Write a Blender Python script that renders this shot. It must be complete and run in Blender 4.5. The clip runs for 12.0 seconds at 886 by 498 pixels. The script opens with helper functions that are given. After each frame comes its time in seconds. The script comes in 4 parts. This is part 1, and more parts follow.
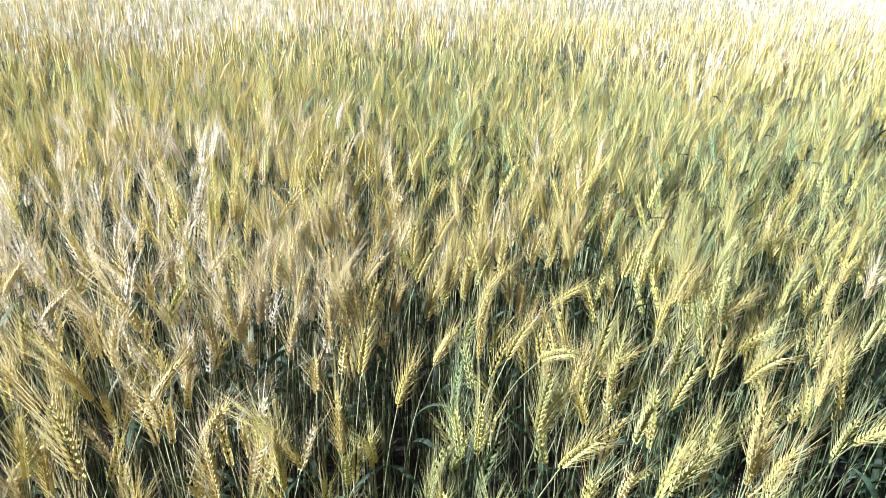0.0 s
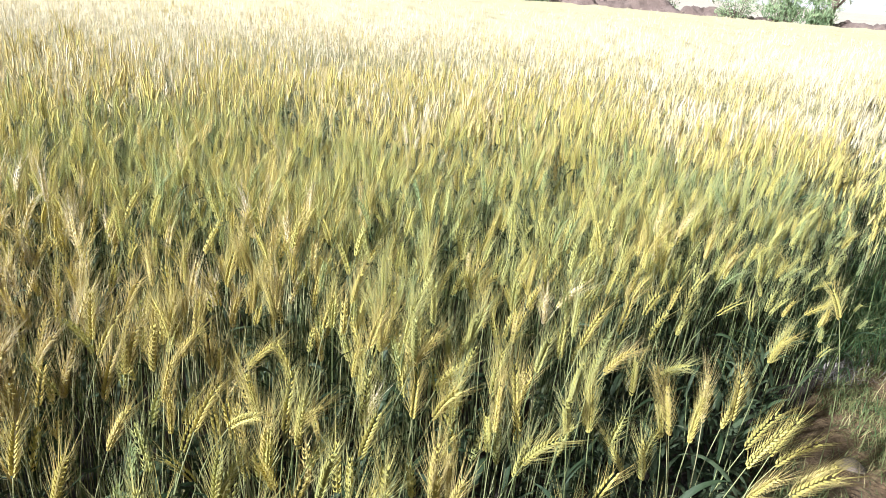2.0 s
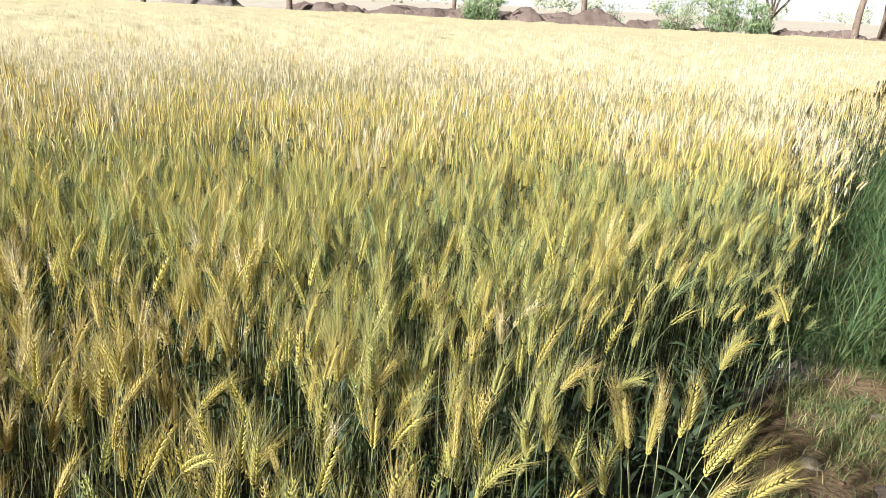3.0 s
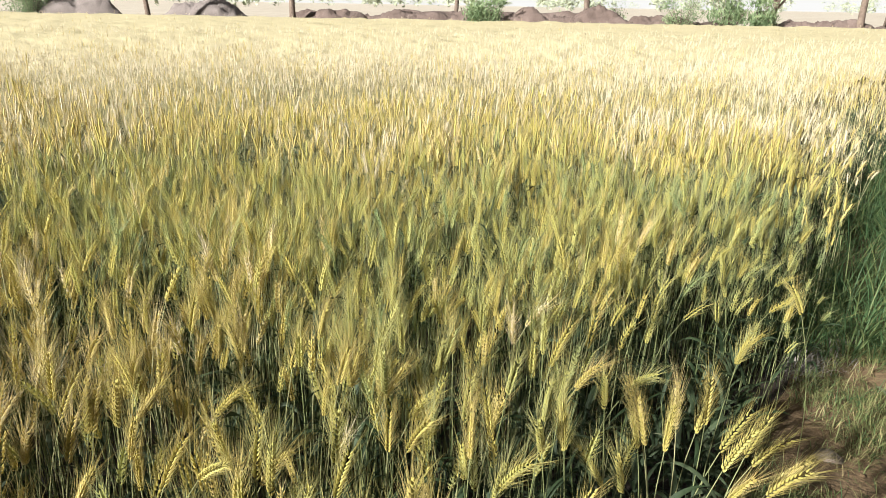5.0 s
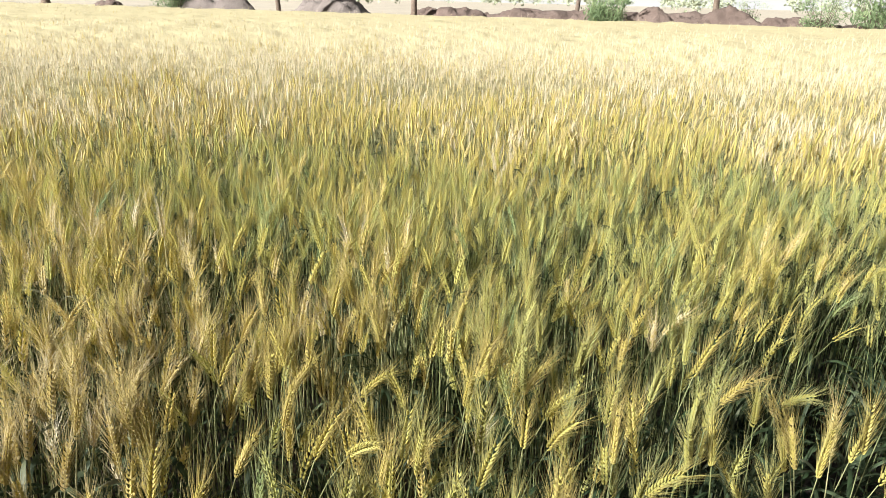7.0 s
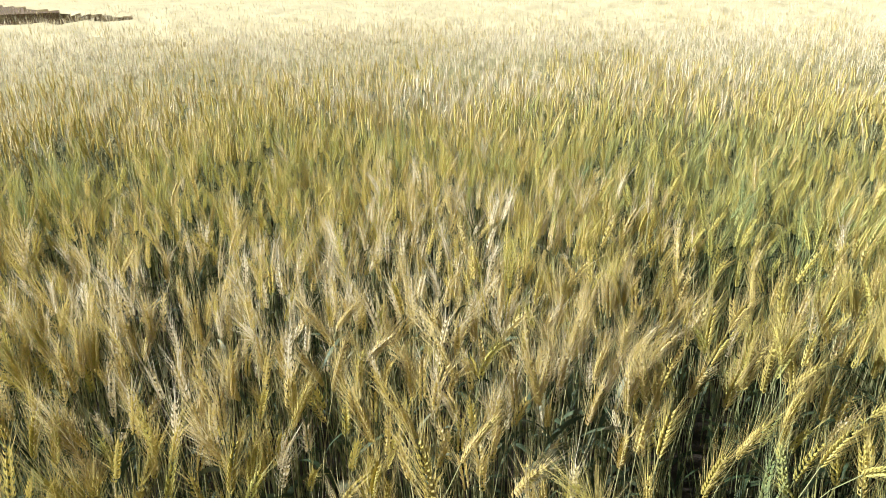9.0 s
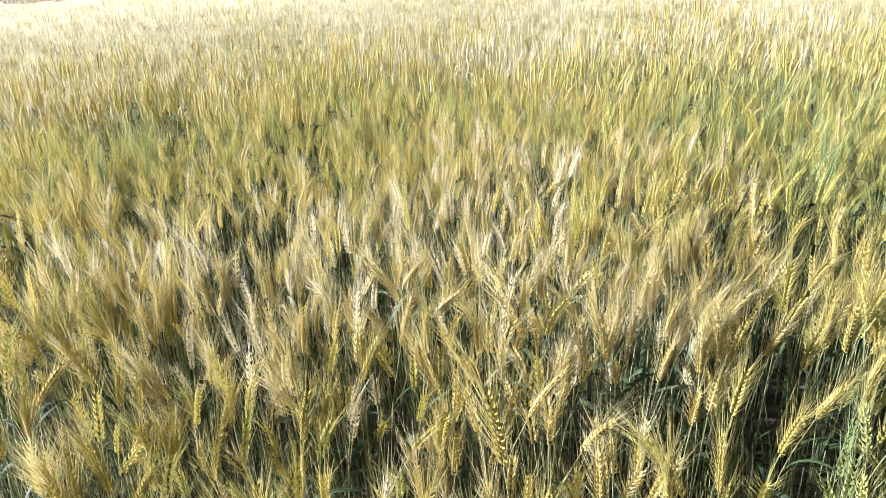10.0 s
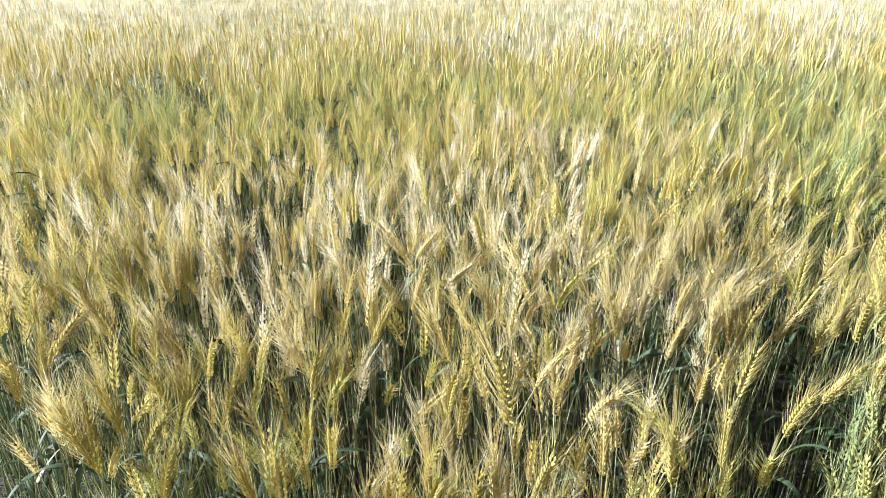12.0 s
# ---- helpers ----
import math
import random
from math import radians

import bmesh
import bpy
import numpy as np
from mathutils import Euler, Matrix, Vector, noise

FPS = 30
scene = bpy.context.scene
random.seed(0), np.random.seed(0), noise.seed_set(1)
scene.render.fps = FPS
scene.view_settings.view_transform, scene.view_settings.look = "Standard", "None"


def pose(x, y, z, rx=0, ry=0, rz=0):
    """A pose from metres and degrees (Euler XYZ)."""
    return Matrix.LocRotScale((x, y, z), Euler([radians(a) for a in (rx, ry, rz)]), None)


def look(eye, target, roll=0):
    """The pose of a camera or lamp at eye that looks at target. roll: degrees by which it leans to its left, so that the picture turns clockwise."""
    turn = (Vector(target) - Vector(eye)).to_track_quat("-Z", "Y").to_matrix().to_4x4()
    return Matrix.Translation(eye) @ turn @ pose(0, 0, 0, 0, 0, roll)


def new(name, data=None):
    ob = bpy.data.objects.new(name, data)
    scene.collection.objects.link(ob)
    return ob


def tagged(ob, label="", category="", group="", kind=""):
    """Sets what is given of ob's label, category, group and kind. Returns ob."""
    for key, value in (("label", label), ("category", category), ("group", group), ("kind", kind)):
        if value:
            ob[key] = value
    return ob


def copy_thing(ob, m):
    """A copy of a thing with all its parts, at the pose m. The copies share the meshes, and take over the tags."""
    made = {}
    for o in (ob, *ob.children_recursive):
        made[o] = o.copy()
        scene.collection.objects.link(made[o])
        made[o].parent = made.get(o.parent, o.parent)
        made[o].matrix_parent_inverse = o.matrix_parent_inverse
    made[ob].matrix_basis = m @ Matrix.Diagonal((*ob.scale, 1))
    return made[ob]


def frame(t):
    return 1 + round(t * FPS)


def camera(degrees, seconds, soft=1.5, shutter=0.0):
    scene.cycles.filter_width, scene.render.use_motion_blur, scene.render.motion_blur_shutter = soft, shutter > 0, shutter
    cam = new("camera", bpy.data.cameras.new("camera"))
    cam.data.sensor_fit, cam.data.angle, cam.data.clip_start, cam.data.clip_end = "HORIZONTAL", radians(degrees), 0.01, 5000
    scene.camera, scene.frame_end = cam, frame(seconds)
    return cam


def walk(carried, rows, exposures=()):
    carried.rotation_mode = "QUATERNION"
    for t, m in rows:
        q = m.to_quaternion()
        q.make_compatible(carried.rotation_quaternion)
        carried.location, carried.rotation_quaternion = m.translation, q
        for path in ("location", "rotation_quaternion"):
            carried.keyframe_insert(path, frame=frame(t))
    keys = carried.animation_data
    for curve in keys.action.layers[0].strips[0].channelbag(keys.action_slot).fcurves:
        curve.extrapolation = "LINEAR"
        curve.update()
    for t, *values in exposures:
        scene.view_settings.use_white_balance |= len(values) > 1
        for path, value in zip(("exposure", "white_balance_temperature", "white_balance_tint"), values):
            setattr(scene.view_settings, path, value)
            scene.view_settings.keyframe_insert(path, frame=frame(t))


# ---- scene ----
cam = camera(64.7, 12.0, soft=0.95)

PATH = [
    (0, (-0.057, 0.447, 1.614), (-0.902, 2.033, 0.736), 1.3),
    (0.5, (-0.027, 0.478, 1.612), (-0.704, 2.154, 0.755), 1.8),
    (1, (0.004, 0.498, 1.62), (-0.561, 2.231, 0.798), 1.8),
    (1.5, (0.051, 0.504, 1.618), (-0.377, 2.299, 0.847), 3.6),
    (2, (0.096, 0.527, 1.63), (-0.152, 2.374, 0.906), 4.8),
    (2.5, (0.115, 0.535, 1.641), (-0.059, 2.404, 0.951), 3.6),
    (2.7, (0.119, 0.532, 1.648), (-0.04, 2.407, 0.971), 3.4),
    (4.5, (0.123, 0.535, 1.646), (-0.035, 2.418, 0.992), 1.0),
    (5, (0.121, 0.535, 1.644), (-0.055, 2.415, 0.982), 1.0),
    (5.5, (0.119, 0.537, 1.635), (-0.054, 2.408, 0.948), 1.1),
    (6, (0.115, 0.541, 1.63), (-0.044, 2.41, 0.936), 0.8),
    (6.5, (0.081, 0.536, 1.629), (-0.174, 2.394, 0.935), 1.2),
    (7, (0.024, 0.507, 1.64), (-0.442, 2.332, 0.969), 1.5),
    (7.5, (-0.045, 0.462, 1.649), (-0.799, 2.189, 0.979), -0.6),
    (7.7, (-0.074, 0.439, 1.651), (-0.93, 2.114, 0.974), -0.8),
    (9.3, (-0.18, 0.287, 1.681), (-1.616, 1.455, 0.918), -1.8),
    (9.5, (-0.182, 0.291, 1.672), (-1.638, 1.42, 0.887), -2.6),
    (10, (-0.18, 0.287, 1.655), (-1.647, 1.374, 0.834), -3.4),
    (10.5, (-0.156, 0.264, 1.632), (-1.633, 1.34, 0.815), -2.3),
    (11, (-0.166, 0.267, 1.635), (-1.651, 1.325, 0.808), -2.5),
    (11.5, (-0.164, 0.256, 1.627), (-1.655, 1.308, 0.801), -1.6),
    (12, (-0.161, 0.264, 1.621), (-1.64, 1.314, 0.772), -1.1),
]
EXPOSURE = [(0, 1.94, 5050, 18), (1.5, 1.76, 5250, 15), (2.5, 1.42, 5850, 11), (5.5, 1.24, 6150, 11), (7.5, 1.34, 6150, 9), (9.3, 1.58, 5800, 8), (10, 1.86, 5550, 10), (12, 1.96, 5400, 10)]
walk(cam, [(t, look(eye, target, roll)) for t, eye, target, roll in PATH], EXPOSURE)

# ---- light ----
world = bpy.data.worlds.new("world")
scene.world = world
world.use_nodes = True
SUN_AZ, SUN_EL = radians(-137), radians(28)   # azimuth from +y, clockwise seen from above; low morning sun
wn = world.node_tree
sky = wn.nodes.new("ShaderNodeTexSky")
sky.sky_type, sky.sun_disc = "NISHITA", False
sky.sun_elevation, sky.sun_rotation = SUN_EL, SUN_AZ
sky.dust_density, sky.air_density = 5.0, 1.0
wn.links.new(sky.outputs[0], wn.nodes["Background"].inputs[0])
wn.nodes["Background"].inputs[1].default_value = 0.012
sun = new("sun", bpy.data.lights.new("sun", "SUN"))
sun.data.energy, sun.data.angle, sun.data.color = 5.0, radians(2.0), (1.0, 0.96, 0.88)
sun_dir = Vector((math.sin(SUN_AZ) * math.cos(SUN_EL), math.cos(SUN_AZ) * math.cos(SUN_EL), math.sin(SUN_EL)))
sun.matrix_world = look(sun_dir * 60, (0, 0, 0))


# ---- materials ----
def node_mat(name):
    m = bpy.data.materials.new(name)
    m.use_nodes = True
    nt = m.node_tree
    nt.nodes.clear()
    return m, nt


def add(nt, kind, **sockets):
    n = nt.nodes.new(kind)
    for key, value in sockets.items():
        n.inputs[key.replace("_", " ")].default_value = value
    return n


def ramp(nt, fac, stops):
    r = nt.nodes.new("ShaderNodeValToRGB")
    while len(r.color_ramp.elements) < len(stops):
        r.color_ramp.elements.new(0.5)
    for e, (p, c) in zip(r.color_ramp.elements, stops):
        e.position, e.color = p, (*c, 1)
    nt.links.new(fac, r.inputs[0])
    return r.outputs[0]


def maths(nt, op, a, b):
    n = nt.nodes.new("ShaderNodeMath")
    n.operation = op
    for k, v in enumerate((a, b)):
        if isinstance(v, (int, float)):
            n.inputs[k].default_value = v
        else:
            nt.links.new(v, n.inputs[k])
    return n.outputs[0]


def plant_mat(name, stops, rough=0.55, glow=0.3, grain=160.0, vary=0.35, gain=1.0):
    """Plant tissue: colour by the ripe value, fine grain and spots, some light passing through."""
    m, nt = node_mat(name)
    ripe = nt.nodes.new("ShaderNodeAttribute")
    ripe.attribute_name = "ripe"
    geo = nt.nodes.new("ShaderNodeNewGeometry")
    info = nt.nodes.new("ShaderNodeObjectInfo")
    co = nt.nodes.new("ShaderNodeTexCoord")
    fine, spots = add(nt, "ShaderNodeTexNoise", Scale=grain, Detail=3.0), add(nt, "ShaderNodeTexNoise", Scale=14.0, Detail=2.0)
    for n in (fine, spots):
        nt.links.new(geo.outputs["Position"], n.inputs["Vector"])
    f = maths(nt, "ADD", ripe.outputs["Fac"], maths(nt, "MULTIPLY", maths(nt, "SUBTRACT", spots.outputs["Fac"], 0.5), vary))
    f = maths(nt, "ADD", f, maths(nt, "MULTIPLY", maths(nt, "SUBTRACT", geo.outputs["Random Per Island"], 0.5), 0.16))
    f = maths(nt, "ADD", f, maths(nt, "MULTIPLY", maths(nt, "SUBTRACT", info.outputs["Random"], 0.5), 0.12))
    f = maths(nt, "ADD", f, maths(nt, "MULTIPLY", maths(nt, "SUBTRACT", fine.outputs["Fac"], 0.5), 0.35))
    col = ramp(nt, maths(nt, "MULTIPLY", f, gain), stops)
    p = add(nt, "ShaderNodeBsdfPrincipled", Roughness=rough)
    p.inputs["Specular IOR Level"].default_value = 0.25
    nt.links.new(col, p.inputs["Base Color"])
    bump = add(nt, "ShaderNodeBump", Strength=0.35, Distance=0.002)
    nt.links.new(fine.outputs["Fac"], bump.inputs["Height"])
    nt.links.new(bump.outputs[0], p.inputs["Normal"])
    tr = nt.nodes.new("ShaderNodeBsdfTranslucent")
    nt.links.new(col, tr.inputs["Color"])
    mix = add(nt, "ShaderNodeMixShader", Fac=glow)
    nt.links.new(p.outputs[0], mix.inputs[1])
    nt.links.new(tr.outputs[0], mix.inputs[2])
    out = nt.nodes.new("ShaderNodeOutputMaterial")
    nt.links.new(mix.outputs[0], out.inputs[0])
    return m


def earth_mat(name, stops, scale=3.0, rough=0.95, relief=0.6, dist=0.02):
    m, nt = node_mat(name)
    geo = nt.nodes.new("ShaderNodeNewGeometry")
    big, mid, fine = (add(nt, "ShaderNodeTexNoise", Scale=s, Detail=d) for s, d in ((scale * 0.25, 3.0), (scale, 6.0), (scale * 14, 5.0)))
    for n in (big, mid, fine):
        nt.links.new(geo.outputs["Position"], n.inputs["Vector"])
    f = maths(nt, "ADD", maths(nt, "MULTIPLY", big.outputs["Fac"], 0.35), maths(nt, "MULTIPLY", mid.outputs["Fac"], 0.4))
    f = maths(nt, "ADD", f, maths(nt, "MULTIPLY", fine.outputs["Fac"], 0.3))
    col = ramp(nt, f, stops)
    p = add(nt, "ShaderNodeBsdfPrincipled", Roughness=rough)
    nt.links.new(col, p.inputs["Base Color"])
    bump = add(nt, "ShaderNodeBump", Strength=relief, Distance=dist)
    nt.links.new(maths(nt, "ADD", mid.outputs["Fac"], fine.outputs["Fac"]), bump.inputs["Height"])
    nt.links.new(bump.outputs[0], p.inputs["Normal"])
    out = nt.nodes.new("ShaderNodeOutputMaterial")
    nt.links.new(p.outputs[0], out.inputs[0])
    return m


M_STEM = plant_mat("wheat_stem", [(0.1, (0.11, 0.145, 0.05)), (0.5, (0.24, 0.27, 0.12)), (0.9, (0.45, 0.42, 0.23))], 0.45, 0.15)
# the palest stops of ear and awn also put haze on the far crop
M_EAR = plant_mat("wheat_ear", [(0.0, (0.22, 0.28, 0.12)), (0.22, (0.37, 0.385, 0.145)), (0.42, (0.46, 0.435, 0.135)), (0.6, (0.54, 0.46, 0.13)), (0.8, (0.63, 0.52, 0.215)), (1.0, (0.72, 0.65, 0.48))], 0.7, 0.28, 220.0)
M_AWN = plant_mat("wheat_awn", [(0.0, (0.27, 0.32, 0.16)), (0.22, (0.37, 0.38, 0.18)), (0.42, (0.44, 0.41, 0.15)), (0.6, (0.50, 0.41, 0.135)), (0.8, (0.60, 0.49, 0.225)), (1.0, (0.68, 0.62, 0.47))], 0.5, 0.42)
# leaf greens set extra dark to deepen the shade in the crop's gaps
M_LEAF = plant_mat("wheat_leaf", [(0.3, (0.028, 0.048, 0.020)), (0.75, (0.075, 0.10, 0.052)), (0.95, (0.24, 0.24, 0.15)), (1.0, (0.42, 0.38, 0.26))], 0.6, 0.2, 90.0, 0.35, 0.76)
WHEAT = [M_STEM, M_EAR, M_AWN, M_LEAF]
M_GRASS = plant_mat("field_grass", [(0.0, (0.06, 0.115, 0.045)), (0.5, (0.19, 0.22, 0.08)), (1.0, (0.42, 0.33, 0.17))], 0.55, 0.3)
M_LITTER = plant_mat("dead_grass", [(0.3, (0.12, 0.105, 0.09)), (0.7, (0.30, 0.27, 0.24)), (1.0, (0.46, 0.42, 0.38))], 0.8, 0.2)
# shrub and tree leaves, greens lightened to include the haze before them
M_FOLIAGE = plant_mat("hazed_foliage", [(0.0, (0.18, 0.26, 0.13)), (0.6, (0.32, 0.41, 0.22)), (1.0, (0.48, 0.53, 0.30))], 0.6, 0.4, 60.0)
# soil under the crop: shade put into the colour as near-black browns
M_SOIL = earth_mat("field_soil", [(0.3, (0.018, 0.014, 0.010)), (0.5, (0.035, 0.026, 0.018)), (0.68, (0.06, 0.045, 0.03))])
M_PATH = earth_mat("trodden_earth", [(0.3, (0.075, 0.048, 0.024)), (0.5, (0.13, 0.084, 0.041)), (0.68, (0.21, 0.14, 0.072))])
M_BANK = earth_mat("dug_earth", [(0.3, (0.09, 0.064, 0.052)), (0.5, (0.15, 0.108, 0.09)), (0.7, (0.22, 0.165, 0.14))], 1.6, 0.95, 0.9, 0.08)
# the bank's earth made lighter and greyer, haze painted onto the farther heaps
M_HEAP = earth_mat("hazed_earth", [(0.3, (0.15, 0.125, 0.112)), (0.5, (0.22, 0.185, 0.168)), (0.7, (0.30, 0.26, 0.237))], 1.6, 0.95, 0.9, 0.08)
M_STUBBLE = earth_mat("dry_field", [(0.3, (0.36, 0.30, 0.22)), (0.5, (0.48, 0.42, 0.33)), (0.7, (0.58, 0.53, 0.43))], 0.5, 0.95, 0.5, 0.05)
M_BARK = earth_mat("bark", [(0.3, (0.09, 0.065, 0.05)), (0.5, (0.17, 0.125, 0.095)), (0.7, (0.27, 0.21, 0.16))], 9.0, 0.9, 1.0, 0.02)
M_STONE = earth_mat("pale_stone", [(0.3, (0.17, 0.13, 0.095)), (0.6, (0.27, 0.215, 0.165))], 18.0)
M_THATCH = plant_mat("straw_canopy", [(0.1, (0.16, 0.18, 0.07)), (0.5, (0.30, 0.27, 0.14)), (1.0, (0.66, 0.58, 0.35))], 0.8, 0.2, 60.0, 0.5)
M_PETAL = plant_mat("seed_head", [(0.0, (0.50, 0.34, 0.25)), (1.0, (0.68, 0.47, 0.36))], 0.7, 0.2)
# far leaf green lightened to imitate haze in front of the woods
M_HAZE = earth_mat("hazed_far_foliage", [(0.3, (0.26, 0.30, 0.20)), (0.6, (0.38, 0.41, 0.29))], 0.3)


# ---- mesh helpers ----
def soup(name, chunks, mats, smooth=True):
    """One mesh from chunks of (verts n x 3, tris m x 3, material index per tri, ripe value per vert)."""
    vs, fs, ms, rs, base = [], [], [], [], 0
    for v, f, m, r in chunks:
        vs.append(v), fs.append(f + base), ms.append(m), rs.append(r)
        base += len(v)
    v, f, m, r = np.concatenate(vs), np.concatenate(fs), np.concatenate(ms), np.concatenate(rs)
    me = bpy.data.meshes.new(name)
    me.vertices.add(len(v))
    me.vertices.foreach_set("co", np.ascontiguousarray(v, np.float32).ravel())
    me.loops.add(3 * len(f))
    me.loops.foreach_set("vertex_index", np.ascontiguousarray(f, np.int32).ravel())
    me.polygons.add(len(f))
    me.polygons.foreach_set("loop_start", np.arange(0, 3 * len(f), 3, dtype=np.int32))
    me.polygons.foreach_set("material_index", np.ascontiguousarray(m, np.int32))
    me.polygons.foreach_set("use_smooth", (m != 1) & smooth)
    a = me.attributes.new("ripe", "FLOAT", "POINT")
    a.data.foreach_set("value", np.ascontiguousarray(r, np.float32))
    for k in mats:
        me.materials.append(k)
    me.update(calc_edges=True)
    return me


def single(name, v, f, mat, ripe, parent=None, label="", smooth=True):
    """One mesh object of one material, as a part of parent if given."""
    v, f = np.asarray(v, float), np.asarray(f, int)
    ob = new(name, soup(name, [(v, f, np.zeros(len(f), int), np.full(len(v), ripe))], [mat], smooth))
    if parent is not None:
        ob.parent = parent
    return tagged(ob, label)


def tube(path, radii, sides):
    """Tapered tube round a line of points."""
    path = np.asarray(path, float)
    t = np.gradient(path, axis=0)
    t /= np.linalg.norm(t, axis=1)[:, None] + 1e-12
    ref = np.array([0.31, 0.95, 0.05])
    a = np.cross(t, ref)
    a /= np.linalg.norm(a, axis=1)[:, None] + 1e-12
    b = np.cross(t, a)
    ang = np.arange(sides) * 2 * np.pi / sides
    ring = np.cos(ang)[None, :, None] * a[:, None] + np.sin(ang)[None, :, None] * b[:, None]
    v = (path[:, None] + ring * np.asarray(radii, float)[:, None, None]).reshape(-1, 3)
    f = []
    for i in range(len(path) - 1):
        for k in range(sides):
            p, q = i * sides + k, i * sides + (k + 1) % sides
            f += [(p, q, q + sides), (p, q + sides, p + sides)]
    return v, np.array(f)


def blade(path, widths, side, fold=0.25):
    """A leaf blade folded along its midrib: three points across at each step."""
    path = np.asarray(path, float)
    t = np.gradient(path, axis=0)
    t /= np.linalg.norm(t, axis=1)[:, None] + 1e-12
    side = np.asarray(side, float)
    s = side - t * (t @ side)[:, None] if side.ndim == 1 else side
    s = s / (np.linalg.norm(s, axis=1)[:, None] + 1e-12)
    up = np.cross(s, t)
    w = np.asarray(widths, float)[:, None]
    v = np.stack([path - s * w + up * w * fold, path, path + s * w + up * w * fold], 1).reshape(-1, 3)
    f = []
    for i in range(len(path) - 1):
        for k in (0, 1):
            p = 3 * i + k
            f += [(p, p + 1, p + 4), (p, p + 4, p + 3)]
    return v, np.array(f)


def merge(pieces):
    vs, fs, n = [], [], 0
    for v, f in pieces:
        vs.append(v), fs.append(np.asarray(f) + n)
        n += len(v)
    return np.concatenate(vs), np.concatenate(fs)


def grain(c, axis, wide, thick, ln, a, b, fine, sides=4):
    """One spikelet: a plump scale that tapers to both ends."""
    if fine:
        rings = ((0.18, 0.95), (0.5, 0.85))
    else:
        rings = ((0.30, 1.0),)
    v = [c]
    for s, k in rings:
        o = c + axis * ln * s
        for q in range(sides):
            g = 2 * math.pi * q / sides
            v.append(o + a * wide * k * math.cos(g) + b * thick * k * math.sin(g))
    v.append(c + axis * ln)
    last, f = len(v) - 1, []
    n = sides
    for k in range(n):
        f.append((0, 1 + (k + 1) % n, 1 + k))
        for r in range(len(rings) - 1):
            p, q = 1 + n * r + k, 1 + n * r + (k + 1) % n
            f += [(p, q, q + n), (p, q + n, p + n)]
        f.append((last - n + k, last - n + (k + 1) % n, last))
    return np.array(v), np.array(f)


def scale_piece(c, d, across, wide, ln):
    """One husk seen from outside: a keeled, pointed scale."""
    across = across / np.linalg.norm(across)
    keel = np.cross(across, d) * wide * 0.8
    o = c + d * ln * 0.34
    return np.array([c, o - across * wide, o + keel, o + across * wide, c + d * ln]), np.array([[0, 2, 1], [0, 3, 2], [1, 2, 4], [2, 3, 4]])


